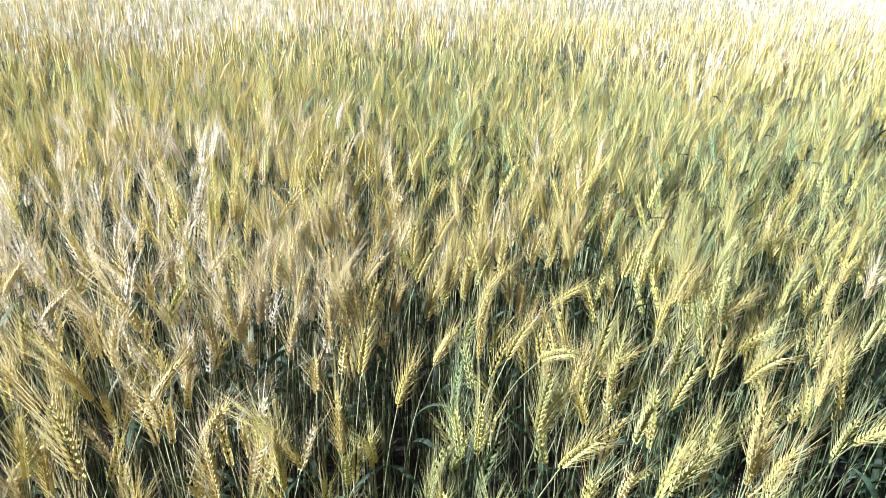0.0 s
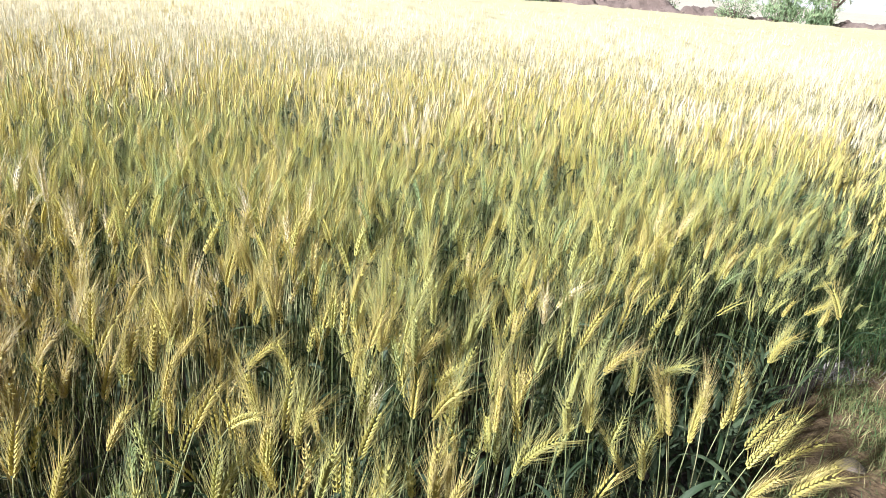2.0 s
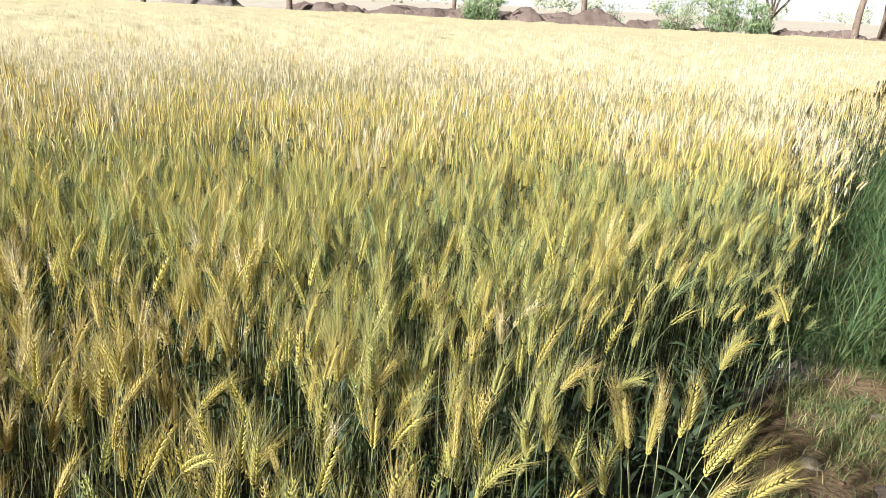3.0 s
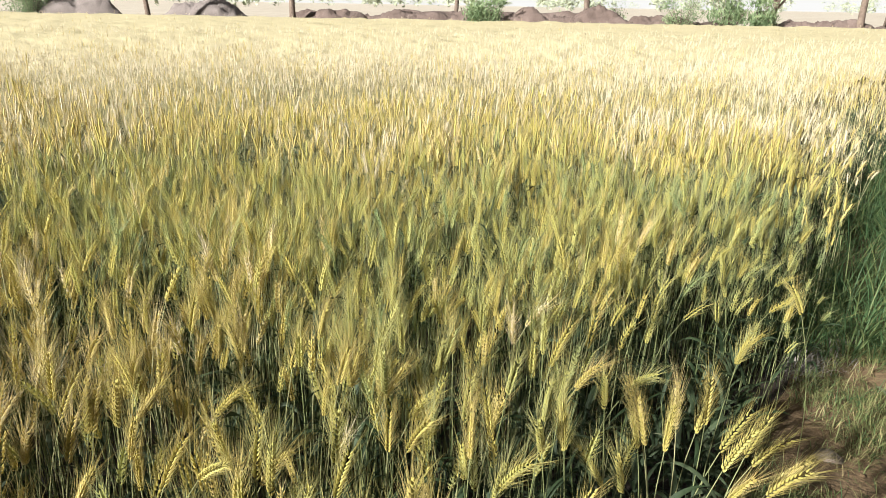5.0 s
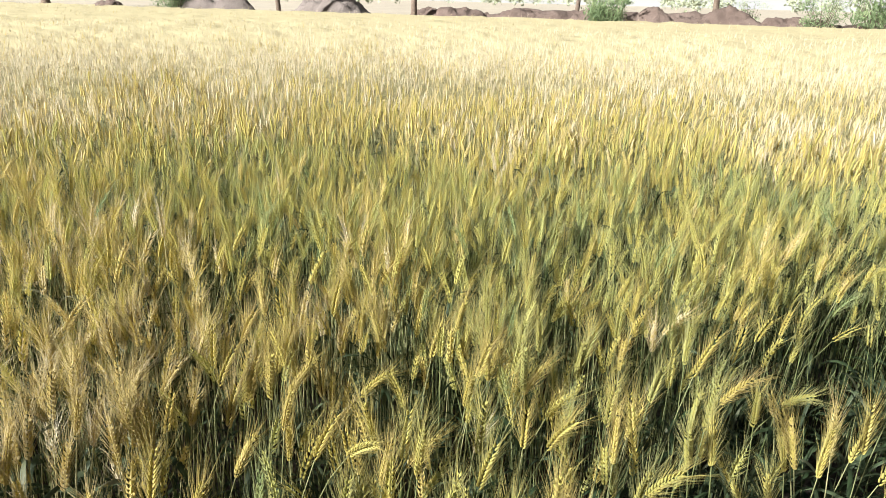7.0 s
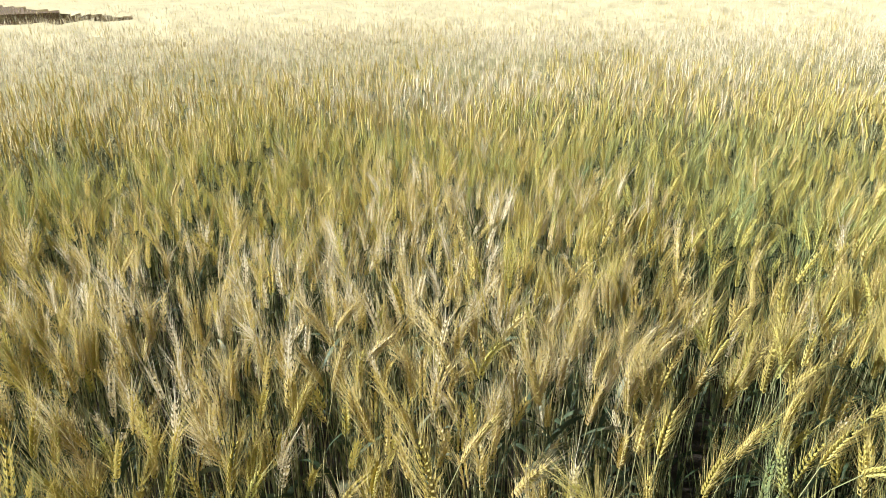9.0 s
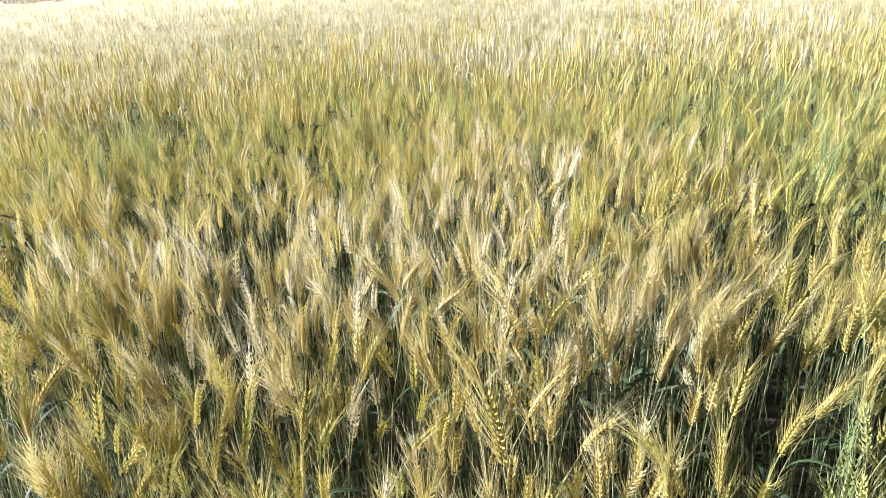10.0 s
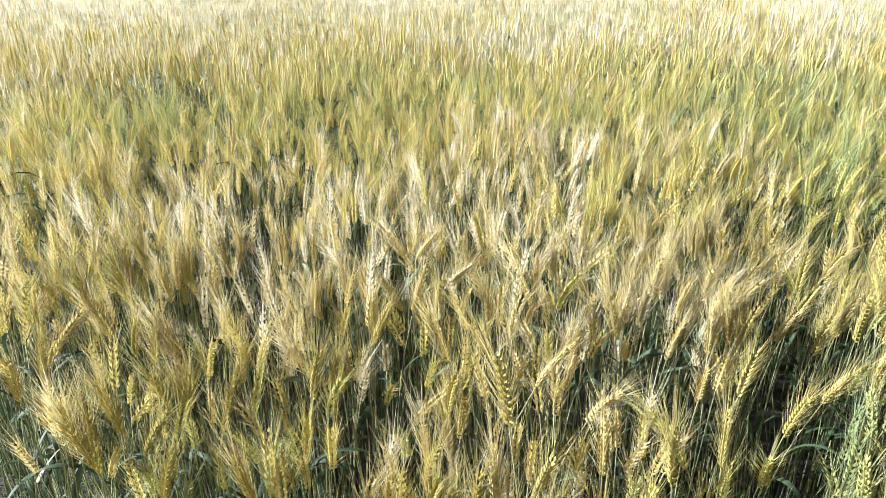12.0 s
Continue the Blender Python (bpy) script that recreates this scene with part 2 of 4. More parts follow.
def wheat_geo(rng, lod, h, lean, az, nod, ear, awn, leaves):
    """Parts of one wheat plant about its foot: lists of (verts, tris) for stem, ear, awn and leaf.
    h: length of the straw; lean: degrees off upright where the ear starts; nod: further bend over the ear."""
    lean, nod, az = radians(lean), radians(nod), radians(az)
    out_dir, side = np.array([math.cos(az), math.sin(az), 0]), np.array([-math.sin(az), math.cos(az), 0])
    upz = np.array([0, 0, 1.0])
    segs = (9, 5, 3, 1)[lod]
    s = np.linspace(0, 1, 25)
    th = lean * s ** 2.2
    ds = h / 24
    r = np.concatenate([[0], np.cumsum(np.sin(th[1:]) * ds)])
    z = np.concatenate([[0], np.cumsum(np.cos(th[1:]) * ds)])
    wob = 0.004 * np.sin(s * 9 + rng.uniform(0, 6)) * s
    full = r[:, None] * out_dir + z[:, None] * upz + wob[:, None] * side
    pick = np.linspace(0, 24, segs + 1).round().astype(int)
    stem = full[pick]
    parts = {}
    if lod < 3:
        parts["stem"] = [tube(stem, np.linspace(0.0019, 0.0011, len(stem)) * (1, 1.1, 1.5, 1)[lod], (5, 3, 3, 3)[lod])]
    else:
        w = side * 0.003
        parts["stem"] = [(np.array([full[8] - w, full[8] + w, full[24]]), np.array([[0, 1, 2]]))]
    # the ear's axis
    n = 24
    te = lean + nod * np.linspace(0, 1, n)
    er = np.concatenate([[0], np.cumsum(np.sin(te[1:]) * ear / (n - 1))])
    ez = np.concatenate([[0], np.cumsum(np.cos(te[1:]) * ear / (n - 1))])
    axis = full[-1] + er[:, None] * out_dir + ez[:, None] * upz
    tan = np.sin(te)[:, None] * out_dir + np.cos(te)[:, None] * upz
    nor = np.cos(te)[:, None] * out_dir - np.sin(te)[:, None] * upz
    phi = rng.uniform(0, math.pi)
    u = math.cos(phi) * nor + math.sin(phi) * side
    w = -math.sin(phi) * nor + math.cos(phi) * side
    ears, awns = [], []
    if lod <= 1:
        nodes = (21, 17)[lod]
        for k in range(nodes):
            q = k / (nodes - 1)
            i = min(int(q * (n - 1) * 0.92), n - 1)
            sgn = 1 if k % 2 else -1
            size = (0.66 + 0.46 * math.sin(math.pi * min(1, 0.17 + q * 0.78))) * rng.uniform(0.88, 1.1)
            flare = rng.uniform(0.24, 0.38)
            for o in ((0, -1, 1) if lod == 0 else (-1, 1)):
                d = tan[i] + u[i] * sgn * (flare + 0.14 * (o == 0)) + w[i] * o * 0.30
                d /= np.linalg.norm(d)
                c = axis[i] + u[i] * sgn * 0.0022 + w[i] * o * 0.0016
                if lod == 0:
                    ears.append(grain(c, d, 0.0027 * size, 0.0027 * size, 0.0150 * size, u[i], w[i], True, 4))
                else:
                    ears.append(scale_piece(c, d, np.cross(d, u[i] * sgn + w[i] * o * 0.6), 0.0037 * size, 0.0170 * size))
                if o == 0 or (lod == 1 and rng.random() < 0.12):
                    continue
                # awns spread like a brush, the upper ones longer and closer to the axis
                for _ in range(2 if lod == 0 and k % 3 else 1):
                    a = tan[i] + u[i] * sgn * (0.32 - 0.18 * q) + w[i] * o * (0.22 - 0.10 * q) + rng.normal(0, 0.08, 3)
                    a /= np.linalg.norm(a)
                    ln = awn * rng.uniform(0.65, 1.2) * (0.8 + 0.3 * q)
                    p0 = c + d * 0.0125 * size
                    p2 = p0 + a * ln + u[i] * sgn * 0.006
                    e = np.cross(a, rng.normal(0, 1, 3))
                    e *= (0.00050, 0.00058)[lod] / np.linalg.norm(e)
                    if lod == 0:
                        awns.append((np.array([p0 + e, p0 - e, p0 + np.cross(e, a) * 1.6, p2]), np.array([[0, 1, 3], [1, 2, 3], [2, 0, 3]])))
                    else:
                        awns.append((np.array([p0 + e, p0 - e, p2]), np.array([[0, 1, 2]])))
    elif lod == 2:
        step = np.linspace(0, n - 1, 7).round().astype(int)
        zig = np.array([0, 1, -1, 1, -1, 1, 0])[:, None] * u[step] * 0.0020
        ears.append(tube(axis[step] + zig, [0.003, 0.0062, 0.0046, 0.0064, 0.0048, 0.0052, 0.0015], 4))
        for k in range(11):
            i = int(k / 10 * (n - 3))
            sgn = 1 if k % 2 else -1
            tip = axis[i] + u[i] * sgn * 0.005 + tan[i] * 0.008
            for o in (-1, 1):
                a = tan[i] + u[i] * sgn * 0.30 + w[i] * o * 0.22 + rng.normal(0, 0.09, 3)
                p = tip + a / np.linalg.norm(a) * awn * rng.uniform(0.7, 1.2)
                e = (w[i] if o > 0 else u[i]) * 0.0007
                awns.append((np.array([tip - e, tip + e, p]), np.array([[0, 1, 2]])))
    else:
        m, e = n // 2, axis[-1] + tan[-1] * 0.012
        ears.append((np.array([axis[0], axis[m] + u[m] * 0.0044, axis[m] + w[m] * 0.0044, axis[m] - u[m] * 0.0044, axis[m] - w[m] * 0.0044, e]),
                     np.array([[0, 2, 1], [0, 3, 2], [0, 4, 3], [0, 1, 4], [1, 2, 5], [2, 3, 5], [3, 4, 5], [4, 1, 5]])))
        for k in range(5):
            a = tan[-1] + rng.normal(0, 0.26, 3)
            p = axis[m + (3 * k) % 9] + a / np.linalg.norm(a) * (awn + 0.03)
            awns.append((np.array([axis[m] - w[m] * 0.0018, axis[m] + w[m] * 0.0018, p]), np.array([[0, 1, 2]])))
    parts["ear"], parts["awn"] = ears, awns
    # leaves spring from the straw and arch over
    lv = []
    steps = (9, 5, 3, 2)[lod]
    for k in range(leaves):
        at = rng.uniform(0.35, 0.86)
        p = full[int(at * 24)].copy()
        a = rng.uniform(0, 2 * math.pi)
        o = np.array([math.cos(a), math.sin(a), 0])
        ln, wd = rng.uniform(0.11, 0.21), rng.uniform(0.0045, 0.0085)
        el, drop = radians(rng.uniform(45, 78)), radians(rng.uniform(70, 170))
        pts, tw = [p.copy()], rng.uniform(-1.6, 1.6)
        sides = []
        for i in range(steps):
            q = (i + 0.5) / steps
            e = el - drop * q ** 1.3
            p = p + (o * math.cos(e) + upz * math.sin(e)) * ln / steps
            pts.append(p.copy())
        pts = np.array(pts)
        cross = np.array([-o[1], o[0], 0])
        for i in range(steps + 1):
            q = tw * i / steps
            e = el - drop * (i / steps) ** 1.3
            nn = upz * math.cos(e) - o * math.sin(e)
            sides.append(cross * math.cos(q) + nn * math.sin(q))
        q = np.linspace(0, 1, steps + 1)
        lv.append(blade(pts, wd * (0.35 + 0.65 * np.sin(np.pi * (0.22 + 0.7 * q))) * (1 - q ** 4 * 0.92), np.array(sides)))
    parts["leaf"] = lv
    return parts


ORDER = ("stem", "ear", "awn", "leaf")


def flat(parts):
    """A plant as (verts, tris, material indices)."""
    vs, fs, ms, n = [], [], [], 0
    for k, key in enumerate(ORDER):
        if parts.get(key):
            v, f = merge(parts[key])
            vs.append(v), fs.append(f + n), ms.append(np.full(len(f), k))
            n += len(v)
    return np.concatenate(vs), np.concatenate(fs), np.concatenate(ms)


# ---- the plan of the field ----
def edge_x(y):
    """The field's ragged border along the path."""
    x = np.interp(y, (-12, 2.7, 3.0, 3.85, 5.15, 5.75, 6.75, 7.5, 20.8, 42), (-6.2, 1.06, 1.20, 1.66, 2.32, 2.74, 3.30, 3.75, 11.3, 23.0))
    return float(x) + 0.06 * math.sin(y * 1.7 + 0.6) + 0.04 * math.sin(y * 4.3)


FAR_Y = 38.5


def inside(x, y):
    """How far a place lies inside the crop (metres, negative: outside)."""
    d = (edge_x(y) - x) * 0.89
    d = min(d, FAR_Y - y + 0.25 * math.sin(x * 0.7))
    d = min(d, ((x + 19.5) * 0.62 + (y - 2.5) * -0.30 + 0.0) if y < 6 else (x + 46))
    return d


def patch(x, y, s, k=0.0):
    return noise.noise((x * s + 7.3 * k, y * s - 3.1 * k, 1.7 + k))


# greener, thinner spots and golden spots of the crop: place, half widths, how much
GREENER = ((-3.15, 3.80, 0.42, 0.34, 0.38), (-3.84, 1.16, 0.40, 0.35, 0.30), (-3.22, 2.75, 0.40, 0.28, 0.30), (-2.25, 2.55, 0.26, 0.26, 0.28),
           (-1.58, 2.06, 0.20, 0.22, 0.32), (-2.05, 4.00, 0.45, 0.30, 0.25), (0.75, 4.05, 0.50, 0.32, 0.28), (-1.12, 2.65, 0.28, 0.26, 0.26),
           (-0.62, 1.42, 0.17, 0.20, 0.34), (-0.80, 1.85, 0.18, 0.26, 0.26), (-1.28, 2.86, 0.30, 0.26, 0.26), (-0.10, 2.95, 0.45, 0.30, 0.14), (-0.45, 1.05, 0.20, 0.25, 0.30))
GOLDEN = ((-0.70, 5.30, 1.30, 0.60, 0.20), (1.80, 6.20, 1.00, 0.70, 0.22), (-4.40, 3.90, 0.90, 0.80, 0.18), (-1.00, 1.46, 0.20, 0.20, 0.20), (-3.60, 4.80, 0.90, 0.50, 0.16), (-1.35, 1.25, 0.45, 0.40, 0.14))


def spot(x, y, spots):
    return sum(k * math.exp(-((x - a) / b) ** 2 - ((y - c) / d) ** 2) for a, c, b, d, k in spots)


def ripe_and_haze(x, y):
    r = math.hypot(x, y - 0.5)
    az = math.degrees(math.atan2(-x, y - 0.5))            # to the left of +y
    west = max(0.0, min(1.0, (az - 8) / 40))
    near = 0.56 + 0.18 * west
    # near bands: how ripe the crop is; far bands pale it further, as haze would
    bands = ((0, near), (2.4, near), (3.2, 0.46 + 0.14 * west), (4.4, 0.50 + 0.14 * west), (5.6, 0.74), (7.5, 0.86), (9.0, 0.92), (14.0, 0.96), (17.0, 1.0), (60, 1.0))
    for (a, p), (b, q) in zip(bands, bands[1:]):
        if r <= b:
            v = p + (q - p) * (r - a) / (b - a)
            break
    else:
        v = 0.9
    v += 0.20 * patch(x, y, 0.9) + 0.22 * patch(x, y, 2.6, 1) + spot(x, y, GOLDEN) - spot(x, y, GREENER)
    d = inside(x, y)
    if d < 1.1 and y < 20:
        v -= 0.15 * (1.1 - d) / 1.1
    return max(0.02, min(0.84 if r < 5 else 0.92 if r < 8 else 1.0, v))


def height(x, y):
    v = 1.0 + 0.10 * patch(x, y, 0.7, 2) + 0.08 * patch(x, y, 2.2, 3)
    d = inside(x, y)
    if d < 0.45 and y < 20:
        v *= 0.66 + 0.34 * max(0, d) / 0.45
    return v


# thin leafy spots in the crop: place, half widths, how much is missing
GAPS = ((0.84, 2.40, 0.34, 0.50, 0.97), (0.60, 1.80, 0.44, 0.36, 0.96), (0.30, 1.55, 0.26, 0.22, 0.6), (-1.09, 1.88, 0.13, 0.16, 0.9), (-0.43, 1.77, 0.09, 0.10, 0.7), (0.45, 2.27, 0.13, 0.12, 0.7), (-1.37, 1.06, 0.08, 0.08, 0.6))


def scatter(rng, r0, r1, a0, a1, per_m2):
    """Random places in a sector about the standpoint, thinned in the gaps between tussocks."""
    area = 0.5 * radians(a1 - a0) * (r1 ** 2 - r0 ** 2)
    out = []
    for _ in range(int(area * per_m2)):
        r = math.sqrt(rng.uniform(r0 ** 2, r1 ** 2))
        a = radians(rng.uniform(a0, a1))
        x, y = -math.sin(a) * r, 0.5 + math.cos(a) * r
        d = inside(x, y)
        if d < 0.0:
            continue
        keep = 0.92 + 0.9 * patch(x, y, 2.9, 5) if r < 8 else 1.0
        for gx, gy, gw, gl, much in GAPS:
            keep *= 1 - much * math.exp(-((x - gx) / gw) ** 2 - ((y - gy) / gl) ** 2)
        keep *= 1 - min(0.5, 0.9 * spot(x, y, GREENER))
        if d < 0.5:
            keep *= (0.22 + 1.6 * d) if y < 10 else 0.75 + 0.5 * d
        if rng.random() < keep:
            out.append((x, y))
    return out


def lean_az(rng):
    """Most ears lean away from the wind, to the east; some any way."""
    return rng.normal(10, 60) if rng.random() < 0.38 else rng.uniform(0, 360)


def variants(rng, lod, count, leaves, sway=16):
    made = []
    for _ in range(count):
        made.append(flat(wheat_geo(rng, lod, rng.uniform(0.66, 0.80), abs(rng.normal(0, sway)), 0, rng.normal(0.7 * sway, 0.9 * sway), rng.uniform(0.088, 0.120),
                                   rng.uniform(0.065, 0.095), leaves if isinstance(leaves, int) else rng.integers(*leaves))))
    return made


def strew(name, rng, places, kinds, label, jitter=0.13, spread=1.0, uneven=1.0):
    """Many plants as one mesh."""
    chunks = []
    for x, y in places:
        v, f, m = kinds[rng.integers(len(kinds))]
        a, s = radians(lean_az(rng)), height(x, y) * (1 + uneven * rng.uniform(-0.14, 0.10))
        c, sn = math.cos(a), math.sin(a)
        t = np.array([[c, sn, 0], [-sn, c, 0], [0, 0, 1.0]])
        w = v @ t * np.array([spread, spread, 1.0])
        w[:, 2] *= s
        chunks.append((w + (x, y, 0), f, m, np.full(len(v), ripe_and_haze(x, y) + rng.normal(0, jitter))))
    ob = new(name, soup(name, chunks, WHEAT))
    return tagged(ob, label, "wheat", kind="stuff")


rng = np.random.default_rng(11)

# ---- ground: one sheet to the horizon ----
def ground_sheet():
    near = np.concatenate([np.arange(-6, 7, 0.12)])
    far = np.array([7.5, 9, 12, 17, 25, 40, 70, 130, 300, 700, 1600, 3500.0])
    xs = np.concatenate([-far[::-1], near, far])
    ys = np.concatenate([-far[::-1], near, far])
    v = []
    for y in ys:
        for x in xs:
            z = 0.0
            if abs(x) < 8 and abs(y) < 8:
                z = 0.022 * patch(x, y, 1.3, 6) + 0.012 * patch(x, y, 5.0, 7)
            v.append((x, y, z))
    nx, f = len(xs), []
    for j in range(len(ys) - 1):
        for i in range(nx - 1):
            p = j * nx + i
            f += [(p, p + 1, p + nx + 1), (p, p + nx + 1, p + nx)]
    return np.array(v), np.array(f)


v, f = ground_sheet()
tagged(single("ground", v, f, M_PATH, 0.5), "bare brown earth with dry crumbs", "ground", kind="structure")


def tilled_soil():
    """Soil under the crop, a little above the dry ground; its near-black colour stands in for shade."""
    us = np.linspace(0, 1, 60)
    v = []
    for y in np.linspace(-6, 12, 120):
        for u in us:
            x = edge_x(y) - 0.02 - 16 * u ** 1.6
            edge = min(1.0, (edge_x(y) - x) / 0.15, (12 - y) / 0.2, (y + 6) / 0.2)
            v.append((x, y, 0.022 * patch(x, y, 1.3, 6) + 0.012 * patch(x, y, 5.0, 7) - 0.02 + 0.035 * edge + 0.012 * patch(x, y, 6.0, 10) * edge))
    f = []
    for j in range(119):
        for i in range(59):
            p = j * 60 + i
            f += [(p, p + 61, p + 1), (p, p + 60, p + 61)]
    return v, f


tagged(single("field_soil", *tilled_soil(), M_SOIL, 0.5), "soil under the wheat, coloured near-black for the crop's shade", "soil", kind="structure")

# the pale dry fields beyond the bank
def strip(name, x0, x1, y0, y1, z, mat, label, kind="structure"):
    xs, ys = np.linspace(x0, x1, 40), np.linspace(y0, y1, 12)
    v = [(x, y, z + 0.05 * patch(x, y, 0.11, 8)) for y in ys for x in xs]
    f = []
    for j in range(11):
        for i in range(39):
            p = j * 40 + i
            f += [(p, p + 1, p + 41), (p, p + 41, p + 40)]
    return tagged(single(name, v, f, mat, 0.8), label, name.replace("_", " "), kind=kind)


strip("stubble_field", -2500, 2500, 47, 3400, 0.12, M_STUBBLE, "pale dry stubble field beyond the earth bank")

# ---- the crop, far to near ----
def canopy_sheet():
    """The closed mass of straw below the far ears, with shade and haze put into its colour."""
    rs = np.concatenate([np.linspace(4.6, 14, 60), np.linspace(14.6, 40, 60), np.linspace(41, 75, 24)])
    az = np.radians(np.linspace(-62, 100, 260))
    v, r = [], []
    for d in rs:
        for a in az:
            x, y = -math.sin(a) * d, 0.5 + math.cos(a) * d
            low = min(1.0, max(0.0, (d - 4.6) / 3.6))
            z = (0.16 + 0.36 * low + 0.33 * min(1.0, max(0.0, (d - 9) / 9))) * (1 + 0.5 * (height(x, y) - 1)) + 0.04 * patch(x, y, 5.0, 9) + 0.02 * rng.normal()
            # colour darkened nearby for shade between the ears, left pale far off for haze
            v.append((x, y, z)), r.append(ripe_and_haze(x, y) * min(1.0, max(0.45, (d - 5) / 9)))
    v, r = np.array(v), np.array(r)
    ok = np.array([inside(x, y) > (0.95 if y < 12 else 0.45) for x, y, _ in v])
    n, f = len(az), []
    for j in range(len(rs) - 1):
        for i in range(n - 1):
            p = j * n + i
            q = (p, p + n, p + n + 1, p + 1)
            if ok[list(q)].all():
                f += [(q[0], q[1], q[2]), (q[0], q[2], q[3])]
    f = np.array(f)
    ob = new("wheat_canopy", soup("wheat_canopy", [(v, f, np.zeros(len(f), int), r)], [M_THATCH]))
    return tagged(ob, "dense straw mass of the wheat crop, tinted for shade and haze", "wheat", kind="stuff")


canopy_sheet()
far_kinds = variants(rng, 3, 30, 0, 6)
strew("distant_wheat", rng, scatter(rng, 23, 70, -40, 95, 8.0), far_kinds, "distant ripe wheat ears across the field, paled for haze", 0.05, 1.3, 0.4)
strew("far_wheat", rng, scatter(rng, 7, 12, -38, 92, 140) + scatter(rng, 12, 23, -38, 92, 44), far_kinds, "ripe bearded wheat standing across the field, paled for haze", 0.08, 1.0)
strew("middle_wheat", rng, scatter(rng, 3.9, 5.2, -34, 90, 300) + scatter(rng, 5.2, 7, -34, 90, 215), variants(rng, 2, 44, (0, 3), 9), "dense bearded wheat turning from green to gold", 0.11)

# ears that stand out, tussock by tussock: foot x, y, length of straw, tilt of the ear and the way it leans (degrees)
BY_THE_PATH = [
    (1.11, 2.58, 0.79, 29, -163), (0.72, 2.29, 0.79, 27, -84),
    (0.39, 2.02, 0.79, 24, -107), (0.28, 1.75, 0.78, 9, 133), (0.36, 2.19, 0.81, 48, -61),
    (0.2, 2.07, 0.8, 35, -28), (0.18, 2.11, 0.79, 23, 16), (0.14, 1.76, 0.78, 18, 122), (0.16, 2.31, 0.78, 19, -97),
    (0.07, 1.65, 0.79, 20, 90), (0.04, 1.7, 0.8, 35, -36),
]
IN_FRONT = [
    (0.01, 2.14, 0.78, 10, 111), (-0.15, 1.79, 0.79, 32, -30), (-0.24, 1.91, 0.79, 32, 15), (-0.22, 1.55, 0.78, 18, 27),
    (-0.21, 1.32, 0.79, 29, 25), (-0.55, 2.08, 0.78, 8, 71), (-0.44, 1.6, 0.8, 38, -2), (-0.4, 1.34, 0.79, 32, -5),
    (-0.41, 1.33, 0.79, 22, 38), (-0.64, 1.81, 0.81, 45, 0), (-0.6, 1.66, 0.82, 53, -21), (-0.75, 1.94, 0.78, 6, 95),
    (-0.73, 1.67, 0.78, 14, 94), (-0.75, 1.68, 0.8, 40, 41),
]
BETWEEN = [
    (-0.61, 1.26, 0.79, 28, -64), (-0.55, 1.16, 0.8, 37, -156), (-0.83, 1.53, 0.78, 10, -127), (-0.81, 1.33, 0.79, 21, -50),
    (-1.06, 1.55, 0.79, 33, 42), (-0.98, 1.35, 0.78, 12, -156), (-1.26, 1.44, 0.79, 31, -140), (-1.03, 1.23, 0.85, 32, -168),
    (-0.96, 1.05, 0.79, 33, 17), (-1.08, 1.13, 0.79, 24, -104), (-0.72, 0.82, 0.92, 23, 168), (-1.35, 1.15, 0.87, 30, -140),
    (-1.11, 1.01, 0.78, 18, -153), (-1.03, 0.93, 0.81, 44, 73),
]
TO_THE_WEST = [
    (-1.53, 1.07, 0.8, 43, 45), (-1.7, 1.12, 0.8, 37, 46), (-1.34, 0.94, 0.81, 22, 95), (-1.24, 0.8, 0.79, 25, -118),
    (-1.32, 0.79, 0.79, 30, 89), (-1.44, 0.57, 0.79, 21, -136), (-1.38, 0.48, 0.78, 15, 19), (-1.67, 0.48, 0.78, 16, -119),
    (-1.19, 0.44, 0.79, 27, 117), (-1.3, 0.3, 0.79, 31, 66), (-1.21, 0.3, 0.78, 14, 163), (-1.72, 0.18, 0.8, 42, 85),
]
TUFT = [
    (0.56, 1.97, 0.66, 38, 25), (0.52, 2.0, 0.68, 20, 150), (0.62, 2.02, 0.62, 48, 5), (0.69, 2.05, 0.55, 58, 0),
    (0.5, 2.03, 0.62, 12, 170), (0.58, 1.92, 0.6, 28, -30), (0.46, 1.95, 0.56, 35, 160), (0.48, 1.88, 0.7, 16, 60),
    (0.53, 1.86, 0.7, 30, 10), (0.6, 1.88, 0.66, 42, -10), (0.65, 1.95, 0.6, 52, 15), (0.43, 1.87, 0.62, 10, 190),
    (0.56, 2.05, 0.64, 32, 40), (0.54, 1.94, 0.72, 14, 95), (0.60, 1.98, 0.70, 24, 75), (0.50, 1.92, 0.68, 20, 120), (0.62, 1.93, 0.67, 34, 30),
]
GOLDEN_CLUMPS = [
    (-0.76, 1.60, 0.76, 16, 60), (-0.77, 1.72, 0.77, 12, 20), (-0.86, 1.64, 0.78, 22, -30), (-1.00, 1.85, 0.77, 18, 10), (-0.87, 1.78, 0.79, 10, 100),
    (-0.71, 1.47, 0.76, 26, 30), (-0.79, 1.49, 0.77, 15, 140), (-0.97, 1.98, 0.78, 24, 0), (-0.58, 1.53, 0.77, 30, 45), (-0.90, 1.72, 0.76, 30, 60),
    (-1.02, 1.37, 0.80, 8, 40), (-0.94, 1.35, 0.78, 14, 10), (-0.95, 1.42, 0.79, 18, 70), (-1.07, 1.38, 0.79, 12, 150), (-1.02, 1.48, 0.80, 16, -10),
    (-0.96, 1.47, 0.78, 22, 30), (-1.08, 1.49, 0.79, 10, 80), (-1.00, 1.27, 0.77, 28, 110), (-1.01, 1.57, 0.78, 20, 20),
]
